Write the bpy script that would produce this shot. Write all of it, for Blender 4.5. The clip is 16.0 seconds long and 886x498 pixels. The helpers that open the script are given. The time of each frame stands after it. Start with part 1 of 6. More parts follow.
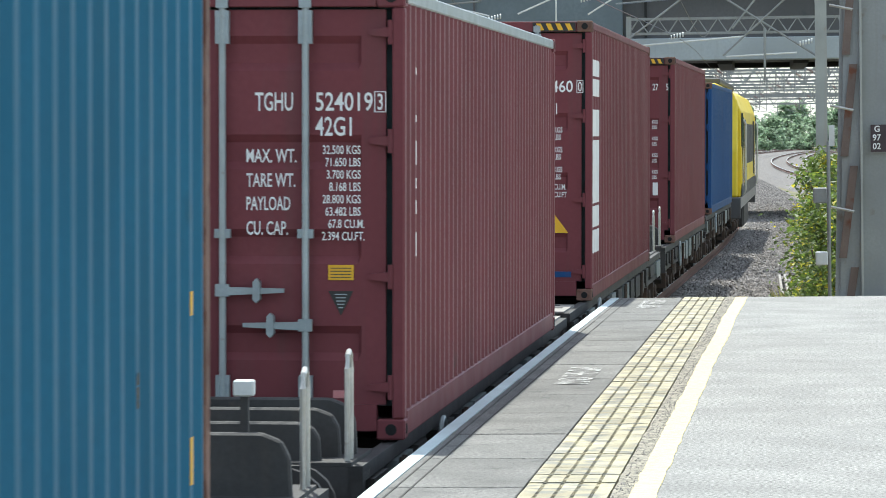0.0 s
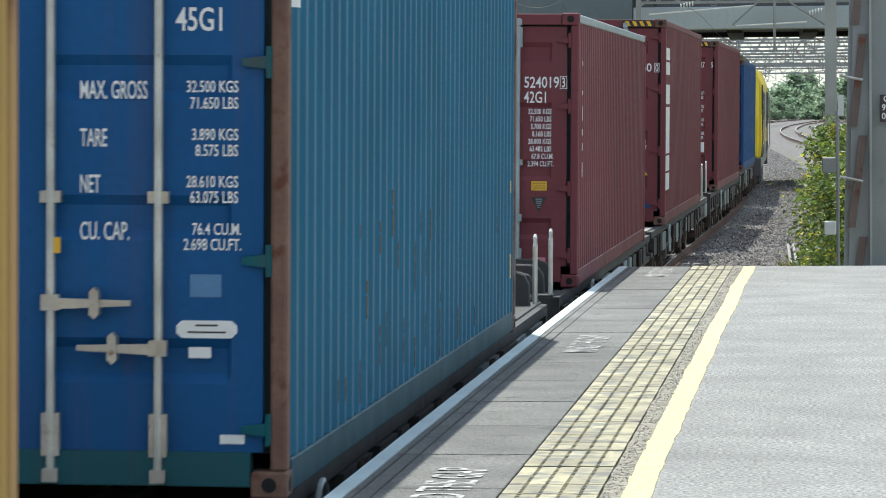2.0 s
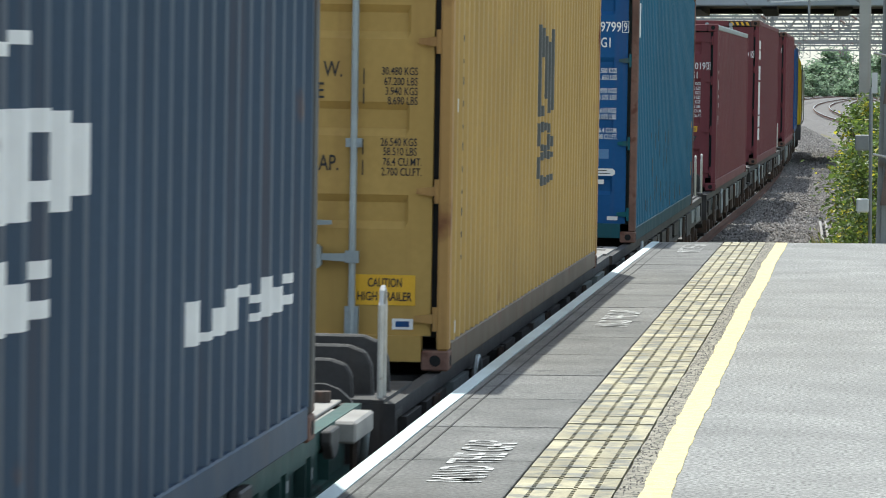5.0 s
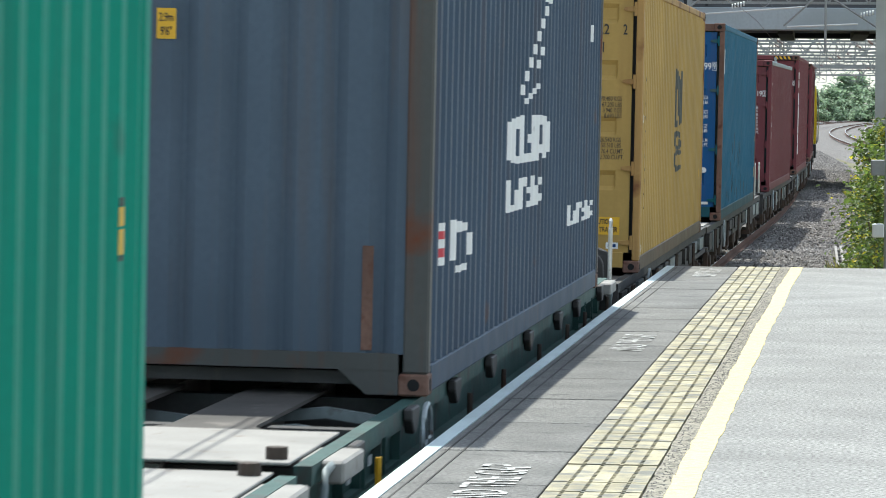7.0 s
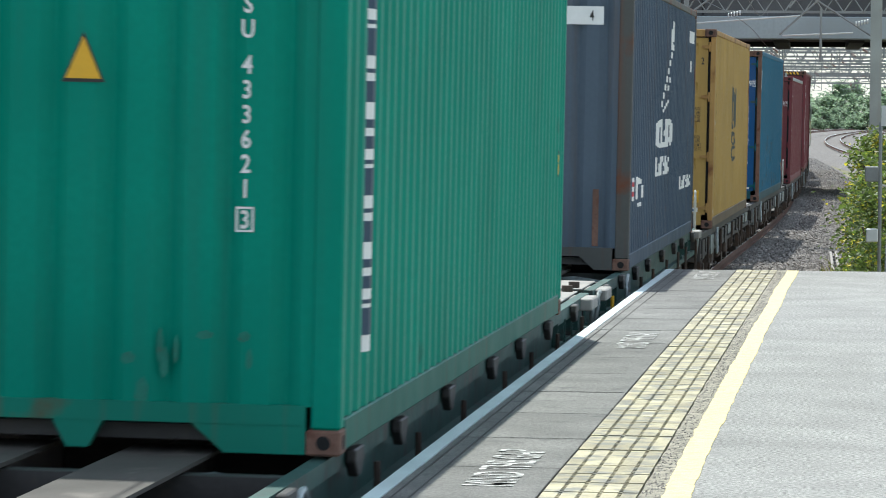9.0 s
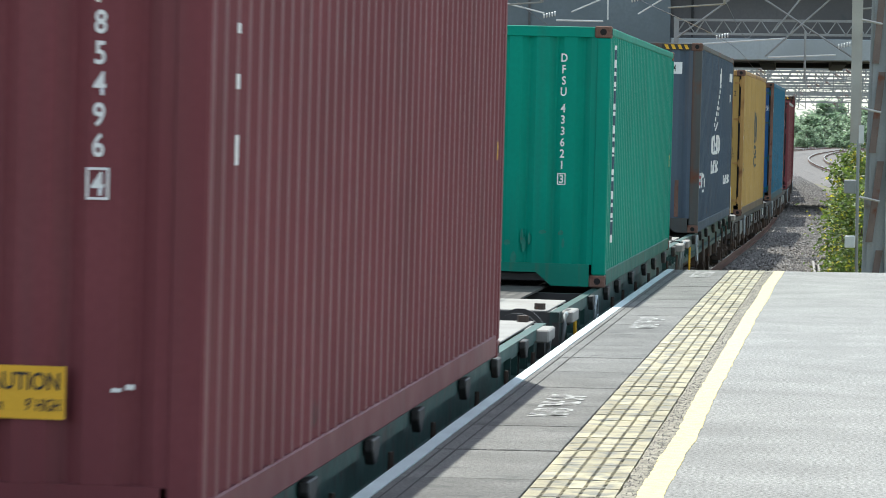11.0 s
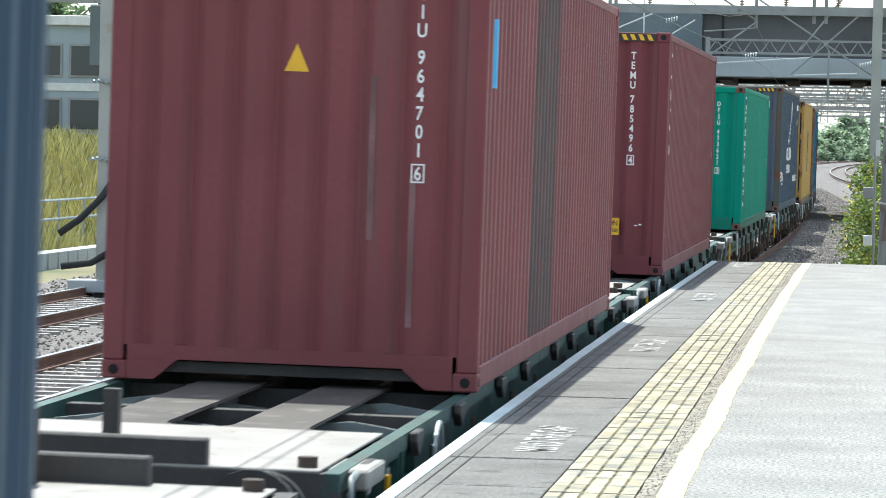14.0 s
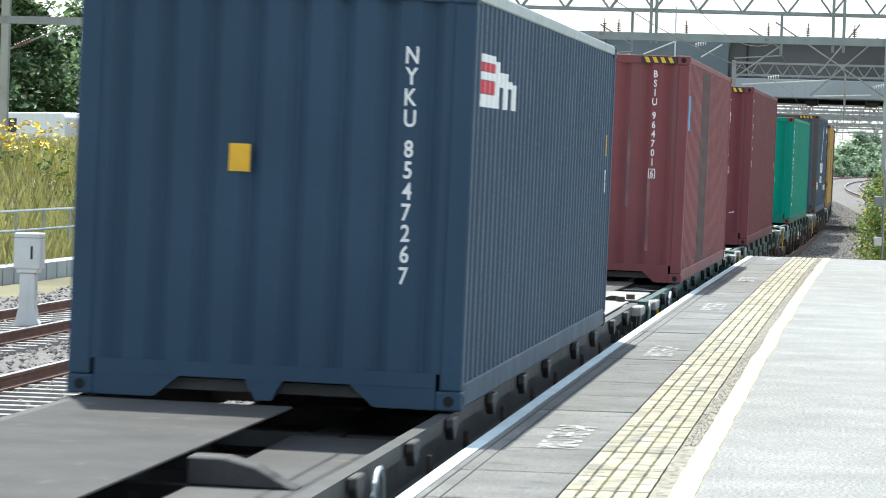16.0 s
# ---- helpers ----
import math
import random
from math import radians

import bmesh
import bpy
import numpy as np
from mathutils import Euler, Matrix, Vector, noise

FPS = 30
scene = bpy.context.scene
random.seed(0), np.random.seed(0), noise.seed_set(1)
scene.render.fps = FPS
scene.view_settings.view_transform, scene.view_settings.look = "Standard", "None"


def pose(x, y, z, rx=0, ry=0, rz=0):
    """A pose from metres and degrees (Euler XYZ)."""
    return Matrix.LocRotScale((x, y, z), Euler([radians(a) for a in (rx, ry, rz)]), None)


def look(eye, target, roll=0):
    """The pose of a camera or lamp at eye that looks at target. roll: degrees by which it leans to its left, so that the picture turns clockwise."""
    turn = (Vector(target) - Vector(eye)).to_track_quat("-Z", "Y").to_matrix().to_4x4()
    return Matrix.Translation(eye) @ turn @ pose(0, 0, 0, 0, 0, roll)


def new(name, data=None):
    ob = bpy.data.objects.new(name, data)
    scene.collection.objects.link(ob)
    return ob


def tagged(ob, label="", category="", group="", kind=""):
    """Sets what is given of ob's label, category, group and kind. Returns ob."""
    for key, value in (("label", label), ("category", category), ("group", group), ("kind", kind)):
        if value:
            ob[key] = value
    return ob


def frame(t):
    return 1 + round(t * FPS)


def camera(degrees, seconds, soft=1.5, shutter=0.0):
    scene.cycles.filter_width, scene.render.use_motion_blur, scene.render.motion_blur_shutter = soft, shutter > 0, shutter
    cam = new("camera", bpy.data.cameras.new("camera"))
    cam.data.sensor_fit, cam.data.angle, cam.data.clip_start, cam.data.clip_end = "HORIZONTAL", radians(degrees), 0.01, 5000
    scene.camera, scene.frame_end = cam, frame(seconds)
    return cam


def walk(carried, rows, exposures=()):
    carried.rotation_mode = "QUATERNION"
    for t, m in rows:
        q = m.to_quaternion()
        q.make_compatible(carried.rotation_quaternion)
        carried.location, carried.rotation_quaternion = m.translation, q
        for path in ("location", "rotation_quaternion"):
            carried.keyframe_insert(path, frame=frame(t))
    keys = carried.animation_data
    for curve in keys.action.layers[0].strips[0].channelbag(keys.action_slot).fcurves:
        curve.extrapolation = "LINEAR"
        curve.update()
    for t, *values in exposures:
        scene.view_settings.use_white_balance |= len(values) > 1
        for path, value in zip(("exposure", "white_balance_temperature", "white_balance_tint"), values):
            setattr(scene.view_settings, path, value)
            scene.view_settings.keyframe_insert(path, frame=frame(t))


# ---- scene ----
# ---------------------------------------------------------------- camera
def aim(x, y, z, pan, tilt, roll):
    return pose(x, y, z, 90 + tilt, 0, pan) @ pose(0, 0, 0, 0, 0, roll)


cam = camera(13.46, 16.0, soft=0.9, shutter=0.3)
# seconds, place across and along the platform, pan, tilt, roll
PATH = [
    (0.0, 0.0, 0.064, 4.784, -1.702, -0.7),
    (0.5, 0.0, 0.045, 4.779, -1.515, -0.64),
    (1.0, 0.0, 0.029, 4.953, -1.655, -0.57),
    (1.5, 0.0, 0.018, 5.003, -1.963, -0.51),
    (2.0, 0.0, 0.011, 4.918, -2.189, -0.45),
    (2.5, 0.0, 0.006, 4.899, -2.407, -0.34),
    (3.0, 0.0, 0.003, 4.956, -2.297, -0.24),
    (3.5, 0.0, -0.01, 4.994, -2.184, -0.13),
    (4.0, 0.0, -0.016, 5.164, -2.344, -0.02),
    (4.5, 0.0, -0.034, 5.321, -2.547, 0.08),
    (4.7, 0.0, -0.034, 5.353, -2.612, 0.12),
    (7.0, 0.0, 0.0, 5.636, -2.249, 0.45),
    (7.5, 0.0, 0.0, 5.541, -2.312, 0.43),
    (8.0, 0.0, 0.0, 5.456, -2.336, 0.42),
    (8.5, 0.0, 0.0, 5.427, -2.316, 0.4),
    (9.0, -0.003, -1.19, 5.566, -2.128, 0.46),
    (9.2, -0.008, -1.82, 5.663, -2.053, 0.48),
    (11.3, -0.012, -7.11, 5.3, -1.868, 0.73),
    (11.5, -0.023, -7.64, 5.385, -1.874, 0.75),
    (12.0, -0.017, -9.17, 5.487, -1.806, 0.85),
    (12.5, -0.045, -10.27, 5.712, -1.677, 1.0),
    (13.0, -0.082, -11.68, 5.742, -1.643, 1.15),
    (13.5, -0.07, -13.32, 5.6, -1.675, 1.17),
    (14.0, -0.087, -14.7, 5.63, -1.713, 1.2),
    (14.5, -0.104, -16.17, 5.847, -1.736, 1.5),
    (15.0, -0.126, -17.97, 5.942, -1.809, 2.0),
    (15.5, -0.133, -21.6, 5.981, -1.718, 1.8),
    (16.0, -0.17, -26.07, 5.843, -1.531, 1.7),
]
walk(cam, [(t, aim(x, y, 1.71, pan, tilt, roll)) for t, x, y, pan, tilt, roll in PATH],
     exposures=[(0.0, 0.5, 6060, 3), (1.5, 0.32, 6060, 3), (3.5, 0.1, 6060, 3), (5.5, 0.2, 6060, 3), (7.0, 0.36, 6060, 3), (8.5, 0.28, 6060, 3), (11.3, 0.38, 6060, 3), (13.0, 0.56, 6060, 3), (16.0, 0.66, 6060, 3)])

# ---------------------------------------------------------------- light
SUN = Vector((-0.37, 1.40, 2.85)).normalized()
world = bpy.data.worlds.new("sky")
scene.world = world
world.use_nodes = True
wn = world.node_tree
sky = wn.nodes.new("ShaderNodeTexSky")
sky.sky_type = "NISHITA"
sky.sun_disc = False
sky.sun_elevation = math.asin(SUN.z)
sky.sun_rotation = math.atan2(SUN.x, SUN.y)
sky.air_density, sky.dust_density, sky.ozone_density = 1.0, 1.0, 1.0
# thin bright cloud all over the summer sky
cloud = wn.nodes.new("ShaderNodeTexNoise")
cloud.inputs["Scale"].default_value, cloud.inputs["Detail"].default_value = 2.5, 5.0
veil = wn.nodes.new("ShaderNodeMapRange")
veil.inputs[3].default_value, veil.inputs[4].default_value = 0.2, 0.5
wn.links.new(cloud.outputs[0], veil.inputs[0])
haze = wn.nodes.new("ShaderNodeMix")
haze.data_type = "RGBA"
haze.inputs[7].default_value = (7.8, 7.9, 8.0, 1)
wn.links.new(veil.outputs[0], haze.inputs[0])
wn.links.new(sky.outputs[0], haze.inputs[6])
back = wn.nodes["Background"]
wn.links.new(haze.outputs[2], back.inputs[0])
back.inputs[1].default_value = 0.15
lamp = bpy.data.lights.new("sun", "SUN")
lamp.energy, lamp.angle, lamp.color = 5.0, radians(0.53), (1.0, 0.95, 0.87)
sun = new("sun", lamp)
sun.matrix_world = look(SUN * 50, (0, 0, 0))


# ---------------------------------------------------------------- the line of the track
def side_x(y):
    """x of the platform-side wall of the train at y."""
    if y < 80:
        m = max(0.0, y + 53.04)
        return -2.605 + 1.0628e-4 * m * m
    x0, s0 = -2.605 + 1.0628e-4 * 133.04 ** 2, 2.1257e-4 * 133.04
    if y < 345:
        u = (y - 80) / 265
        return x0 * (2 * u**3 - 3 * u * u + 1) + s0 * 265 * (u**3 - 2 * u * u + u) - 3.3 * (3 * u * u - 2 * u**3)
    return -3.3 + (y - 345) ** 2 / 7000


def line_x(y, off=0.0):
    return side_x(y) - 1.219 + off


GONE = [(0, -9.3), (1, -2.45), (2, 4.72), (3, 12.22), (4, 19.97), (5, 27.78), (6, 35.59), (7, 43.68), (8, 51.9), (8.5, 55.99), (9, 59.53), (9.2, 60.92), (11.3, 77), (12, 82.26), (13, 89.87), (14, 97.2), (14.5, 101.35), (15, 105.4), (15.5, 107.5), (16, 109.8)]


def gone(t):
    """How far the train has come at t seconds: a smooth curve through the places above."""
    i = max(k for k in range(len(GONE) - 1) if GONE[k][0] <= t or k == 0)

    def pace(k):
        a, b = GONE[max(k - 1, 0)], GONE[min(k + 1, len(GONE) - 1)]
        return (b[1] - a[1]) / (b[0] - a[0])
    (t0, p0), (t1, p1) = GONE[i], GONE[i + 1]
    h = t1 - t0
    u = (t - t0) / h
    return (2 * u**3 - 3 * u * u + 1) * p0 + (u**3 - 2 * u * u + u) * h * pace(i) + (3 * u * u - 2 * u**3) * p1 + (u**3 - u * u) * h * pace(i + 1)


CANT = 0.74
RAIL = -0.93


def on_track(yc, half, z):
    """The pose of a vehicle or load that stands with both ends over the line."""
    xa, xb = side_x(yc - half), side_x(yc + half)
    turn = -math.degrees(math.atan2(xb - xa, 2 * half))
    return pose((xa + xb) / 2 - 1.219, yc, z, 0, CANT, turn)


# ---------------------------------------------------------------- mesh helpers
def box(bm, x0, x1, y0, y1, z0, z1, m=None):
    vs = [bm.verts.new(Vector(c)) for c in ((x0, y0, z0), (x1, y0, z0), (x1, y1, z0), (x0, y1, z0),
                                            (x0, y0, z1), (x1, y0, z1), (x1, y1, z1), (x0, y1, z1))]
    if m:
        for v in vs:
            v.co = m @ v.co
    for f in ((0, 3, 2, 1), (4, 5, 6, 7), (0, 1, 5, 4), (1, 2, 6, 5), (2, 3, 7, 6), (3, 0, 4, 7)):
        bm.faces.new([vs[i] for i in f])
    return vs


def prism(bm, pts, axis, a0, a1):
    """Extrudes a closed outline; axis 'x': points are (y, z), 'y': (x, z), 'z': (x, y)."""
    def at(p, a):
        return {"x": (a, p[0], p[1]), "y": (p[0], a, p[1]), "z": (p[0], p[1], a)}[axis]
    lo = [bm.verts.new(at(p, a0)) for p in pts]
    hi = [bm.verts.new(at(p, a1)) for p in pts]
    n = len(pts)
    bm.faces.new(lo)
    bm.faces.new(hi[::-1])
    for i in range(n):
        bm.faces.new((lo[i], hi[i], hi[(i + 1) % n], lo[(i + 1) % n]))


def tube(bm, pts, r, n=8, cap=True):
    pts = [Vector(p) for p in pts]
    rings = []
    for i, p in enumerate(pts):
        d = (pts[min(i + 1, len(pts) - 1)] - pts[max(i - 1, 0)]).normalized()
        a = d.cross(Vector((0, 0, 1)) if abs(d.z) < 0.9 else Vector((1, 0, 0))).normalized()
        b = d.cross(a)
        rings.append([bm.verts.new(p + r * (math.cos(k * math.tau / n) * a + math.sin(k * math.tau / n) * b)) for k in range(n)])
    for A, B in zip(rings, rings[1:]):
        for k in range(n):
            bm.faces.new((A[k], A[(k + 1) % n], B[(k + 1) % n], B[k]))
    if cap:
        bm.faces.new(rings[0][::-1])
        bm.faces.new(rings[-1])


def disc(bm, c, r, axis, w, n=20, hub=0.0):
    """A short cylinder round an axis through c, w thick."""
    c = Vector(c)
    d = {"x": Vector((1, 0, 0)), "y": Vector((0, 1, 0)), "z": Vector((0, 0, 1))}[axis]
    tube(bm, [c - d * w / 2, c + d * w / 2], r, n)


def bevelled(bm, width=0.006):
    bmesh.ops.bevel(bm, geom=list(bm.edges), offset=width, segments=1, affect="EDGES", clamp_overlap=True)
    return bm


def part(name, bm, material, parent, label="", smooth=False, kind=""):
    """Links a bmesh as one mesh object under a thing or a part."""
    me = bpy.data.meshes.new(name)
    bmesh.ops.recalc_face_normals(bm, faces=list(bm.faces))
    bm.to_mesh(me)
    bm.free()
    for m in (material if isinstance(material, (list, tuple)) else [material]):
        me.materials.append(m)
    if smooth:
        for f in me.polygons:
            f.use_smooth = True
    ob = new(name, me)
    ob.parent = parent
    if label:
        ob["label"] = label
    if kind:
        ob["kind"] = kind
    return ob


def thing(name, label, category, m=None, group="", kind=""):
    ob = new(name)
    ob.empty_display_size = 0.2
    if m is not None:
        ob.matrix_world = m
    return tagged(ob, label, category, group, kind)


def B():
    return bmesh.new()


def part_box(name, dims, material, parent, label="", bev=0.0):
    bm = B()
    box(bm, *dims)
    if bev:
        bevelled(bm, bev)
    return part(name, bm, material, parent, label)


FONT_CACHE = {}


def lettering(name, text, material, parent, m, height, width=None, squeeze=0.8, depth=0.002, align="LEFT", bold=0.0, label=""):
    """Raised letters in the built-in font; height is that of a capital. m places the writing's own x, y, z."""
    key = (text, bold)
    if key not in FONT_CACHE:
        cu = bpy.data.curves.new("writing", "FONT")
        cu.body, cu.size, cu.offset, cu.resolution_u = text, 1.0, bold, 3
        tmp = bpy.data.objects.new("writing", cu)
        scene.collection.objects.link(tmp)
        bpy.context.view_layer.update()
        me = bpy.data.meshes.new_from_object(tmp.evaluated_get(bpy.context.evaluated_depsgraph_get()))
        bpy.data.objects.remove(tmp)
        FONT_CACHE[key] = me
    me = FONT_CACHE[key].copy()
    xs = [v.co.x for v in me.vertices] or [0, 1]
    x0, x1 = min(xs), max(xs)
    k = height / 0.69
    sx = width / (x1 - x0) if width else k * squeeze
    ox = {"LEFT": x0, "RIGHT": x1, "CENTER": (x0 + x1) / 2}[align]
    for v in me.vertices:
        v.co = m @ Vector(((v.co.x - ox) * sx, v.co.y * k, depth))
    me.materials.clear()
    me.materials.append(material)
    ob = new(name, me)
    ob.parent = parent
    if label:
        ob["label"] = label
    return ob
# ---------------------------------------------------------------- materials
def material(name, rgb, rough=0.6, metal=0.0, vary=0.15, scale=3.0, second=None, amount=0.0, streak=0.0, fine=60.0, bump=0.15,
             bump_scale=40.0, island=0.0, spec=0.5, space="Object", grain=0.35, grain_dark=1.0):
    """Base colour with broad blotches, fine grain, optional stains or rust of a second colour, and relief."""
    m = bpy.data.materials.new(name)
    m.use_nodes = True
    nt = m.node_tree
    n, l = nt.nodes, nt.links
    b = n["Principled BSDF"]
    co = n.new("ShaderNodeTexCoord")
    src = co.outputs["Object"]
    if space == "World":
        src = n.new("ShaderNodeNewGeometry").outputs["Position"]

    def noise_at(s, detail=4.0, stretch=None):
        t = n.new("ShaderNodeTexNoise")
        t.inputs["Scale"].default_value = s
        t.inputs["Detail"].default_value = detail
        if stretch:
            mp = n.new("ShaderNodeMapping")
            mp.inputs["Scale"].default_value = stretch
            l.new(src, mp.inputs[0])
            l.new(mp.outputs[0], t.inputs[0])
        else:
            l.new(src, t.inputs[0])
        return t.outputs[0]

    def ramp(v, a, c):
        r = n.new("ShaderNodeMapRange")
        r.inputs[1].default_value, r.inputs[2].default_value = a, c
        l.new(v, r.inputs[0])
        return r.outputs[0]

    def mix(fac, a, c):
        x = n.new("ShaderNodeMix")
        x.data_type = "RGBA"
        if isinstance(fac, float):
            x.inputs[0].default_value = fac
        else:
            l.new(fac, x.inputs[0])
        for s, v in ((x.inputs[6], a), (x.inputs[7], c)):
            if isinstance(v, tuple):
                s.default_value = (*v, 1)
            else:
                l.new(v, s)
        return x.outputs[2]

    def times(a, k):
        x = n.new("ShaderNodeMath")
        x.operation = "MULTIPLY"
        l.new(a, x.inputs[0])
        if isinstance(k, float):
            x.inputs[1].default_value = k
        else:
            l.new(k, x.inputs[1])
        return x.outputs[0]

    dark = tuple(c * (1 - vary) for c in rgb)
    pale = tuple(min(1, c * (1 + vary) + 0.02 * vary) for c in rgb)
    col = mix(ramp(noise_at(scale), 0.3, 0.7), dark, pale)
    col = mix(times(ramp(noise_at(fine, 2.0), 0.35, 0.65), grain), col, tuple(c * (1 - vary) * grain_dark for c in rgb))
    if second and amount:
        f = ramp(noise_at(scale * 2.3, 8.0), 0.72 - amount * 0.5, 0.80 - amount * 0.4)
        col = mix(f, col, second)
    if second and streak:
        f = times(ramp(noise_at(1.0, 5.0, (7.0, 7.0, 0.35)), 0.56, 0.75), streak)
        col = mix(f, col, second)
    if island:
        info = n.new("ShaderNodeObjectInfo")
        geo = n.new("ShaderNodeNewGeometry")
        s = n.new("ShaderNodeMath")
        s.operation = "ADD"
        l.new(info.outputs["Random"], s.inputs[0])
        l.new(geo.outputs["Random Per Island"], s.inputs[1])
        fr = n.new("ShaderNodeMath")
        fr.operation = "FRACT"
        l.new(s.outputs[0], fr.inputs[0])
        hs = n.new("ShaderNodeHueSaturation")
        l.new(ramp_out(n, l, fr.outputs[0], 1 - island, 1 + island), hs.inputs["Value"])
        l.new(col, hs.inputs["Color"])
        col = hs.outputs[0]
    l.new(col, b.inputs["Base Color"])
    rr = n.new("ShaderNodeMapRange")
    rr.inputs[3].default_value, rr.inputs[4].default_value = max(0.05, rough - 0.12), min(1, rough + 0.12)
    l.new(noise_at(scale * 4), rr.inputs[0])
    l.new(rr.outputs[0], b.inputs["Roughness"])
    b.inputs["Metallic"].default_value = metal
    b.inputs["Specular IOR Level"].default_value = spec
    if bump:
        bp = n.new("ShaderNodeBump")
        bp.inputs["Strength"].default_value = bump
        bp.inputs["Distance"].default_value = 0.02
        l.new(noise_at(bump_scale, 5.0), bp.inputs["Height"])
        l.new(bp.outputs[0], b.inputs["Normal"])
    return m


def ramp_out(n, l, v, a, c):
    r = n.new("ShaderNodeMapRange")
    r.inputs[3].default_value, r.inputs[4].default_value = a, c
    l.new(v, r.inputs[0])
    return r.outputs[0]


RUST = (0.14, 0.05, 0.025)
GRIME = (0.05, 0.045, 0.04)


def paint(name, rgb, rust=0.1, grime=0.5, rough=0.55, second=None):
    return material(name, rgb, rough, 0.0, 0.13, 0.8, second or RUST, rust, grime, 25.0, 0.06, 8.0, spec=0.18)


MAROON = paint("maroon_paint", (0.165, 0.046, 0.053), 0.02, 0.25, second=(0.10, 0.07, 0.065))
MAROON_B = paint("maroon_paint_faded", (0.195, 0.06, 0.064), 0.02, 0.4, second=(0.13, 0.10, 0.095))
BLUE = paint("mid_blue_paint", (0.016, 0.122, 0.212), 0.02, 0.35, second=(0.018, 0.085, 0.13))
LOW_BLUE = paint("dark_teal_rail_paint", (0.012, 0.062, 0.085), 0.05, 0.4, second=(0.05, 0.045, 0.04))
DOOR_BLUE = paint("door_blue_paint", (0.012, 0.085, 0.235), 0.03, 0.15)
OCHRE = paint("ochre_yellow_paint", (0.44, 0.285, 0.085), 0.03, 0.35, second=(0.30, 0.17, 0.06))
NAVY = paint("navy_paint", (0.046, 0.074, 0.115), 0.05, 0.3, second=(0.12, 0.07, 0.05))
GREEN = paint("sea_green_paint", (0.006, 0.24, 0.165), 0.03, 0.3, second=(0.03, 0.12, 0.09))
STEEL_BLUE = paint("steel_blue_paint", (0.036, 0.066, 0.106), 0.0, 0.12, second=(0.06, 0.09, 0.13))
GREEN_STAIN = material("brown_green_stain", (0.016, 0.18, 0.125), 0.75, 0, 0.3, 9, (0.05, 0.11, 0.075), 0.3)
ROYAL = paint("royal_blue_paint", (0.018, 0.072, 0.20), 0.02, 0.2)
RUSTY = material("rusty_steel", (0.16, 0.085, 0.06), 0.8, 0.0, 0.35, 3, (0.10, 0.035, 0.02), 0.35, 0.5, 40, 0.3, 30)
GALV = material("galvanised_steel", (0.33, 0.37, 0.38), 0.45, 0.35, 0.15, 5, (0.25, 0.2, 0.16), 0.1, 0.2, 50, 0.1, 30)
CHROME = material("worn_handrail_steel", (0.5, 0.49, 0.46), 0.35, 0.6, 0.2, 6, (0.22, 0.16, 0.12), 0.15, 0.3, 50, 0.1, 40)
RUBBER = material("black_rubber", (0.018, 0.02, 0.02), 0.75, 0, 0.2, 5)
SEAL = material("dark_green_door_seal", (0.012, 0.03, 0.03), 0.7, 0, 0.2, 5)
HOLE = material("hole_shade", (0.008, 0.008, 0.008), 0.9, 0, 0.1, 5)
WHITE = material("white_lettering", (0.78, 0.78, 0.76), 0.55, 0, 0.06, 6, (0.5, 0.48, 0.46), 0.1, 0.1, 40, 0.03)
BLACK = material("black_lettering", (0.03, 0.028, 0.025), 0.6, 0, 0.2, 6)
RED = material("red_mark", (0.55, 0.03, 0.05), 0.5, 0, 0.08, 6)
YELLOW = material("yellow_sticker", (0.75, 0.42, 0.02), 0.5, 0, 0.08, 6, (0.5, 0.3, 0.05), 0.1)
SKYBLUE = material("light_blue_sticker", (0.05, 0.35, 0.65), 0.5, 0, 0.08, 6)
BROWNMARK = material("faded_dark_mark", (0.05, 0.055, 0.05), 0.6, 0, 0.25, 4)
FRAME_DARK = material("grimy_wagon_steel", (0.045, 0.042, 0.04), 0.65, 0.1, 0.3, 2, (0.10, 0.075, 0.055), 0.15, 0.3, 30, 0.2, 20)
FRAME_GREEN = material("faded_green_wagon_steel", (0.018, 0.068, 0.058), 0.6, 0.0, 0.3, 2, (0.035, 0.035, 0.03), 0.35, 0.6, 30, 0.2, 20)
FRAME_GREY = material("pale_grey_wagon_steel", (0.21, 0.24, 0.24), 0.55, 0.1, 0.25, 2, (0.09, 0.07, 0.06), 0.2, 0.5, 30, 0.2, 20)
DECK = material("worn_deck_plate", (0.28, 0.262, 0.24), 0.6, 0.1, 0.2, 2.5, (0.17, 0.13, 0.10), 0.2, 0.0, 40, 0.15, 20)
# Deck behind the last load, its shade put into the darker colour.
REAR_DECK = material("dusty_deck_with_shade", (0.045, 0.040, 0.036), 0.85, 0.0, 0.3, 1.6, (0.09, 0.08, 0.07), 0.22, 0.0, 30, 0.2, 20)
DECK_BROWN = material("dark_brown_deck", (0.07, 0.06, 0.052), 0.8, 0.0, 0.3, 1.6, (0.16, 0.14, 0.12), 0.25, 0.0, 30, 0.2, 20)
BRAKE = material("brake_dust_iron", (0.07, 0.05, 0.038), 0.8, 0.1, 0.3, 4, RUST, 0.2, 0.2, 40, 0.2)
TREAD = material("polished_wheel_tread", (0.45, 0.44, 0.43), 0.28, 0.9, 0.1, 5)
ASPHALT = material("sunlit_platform_asphalt", (0.368, 0.359, 0.338), 0.85, 0, 0.18, 1.3, (0.24, 0.235, 0.222), 0.22, 0, 46, 0.7, 70, space="World", grain=0.85, grain_dark=0.42, spec=0.3)
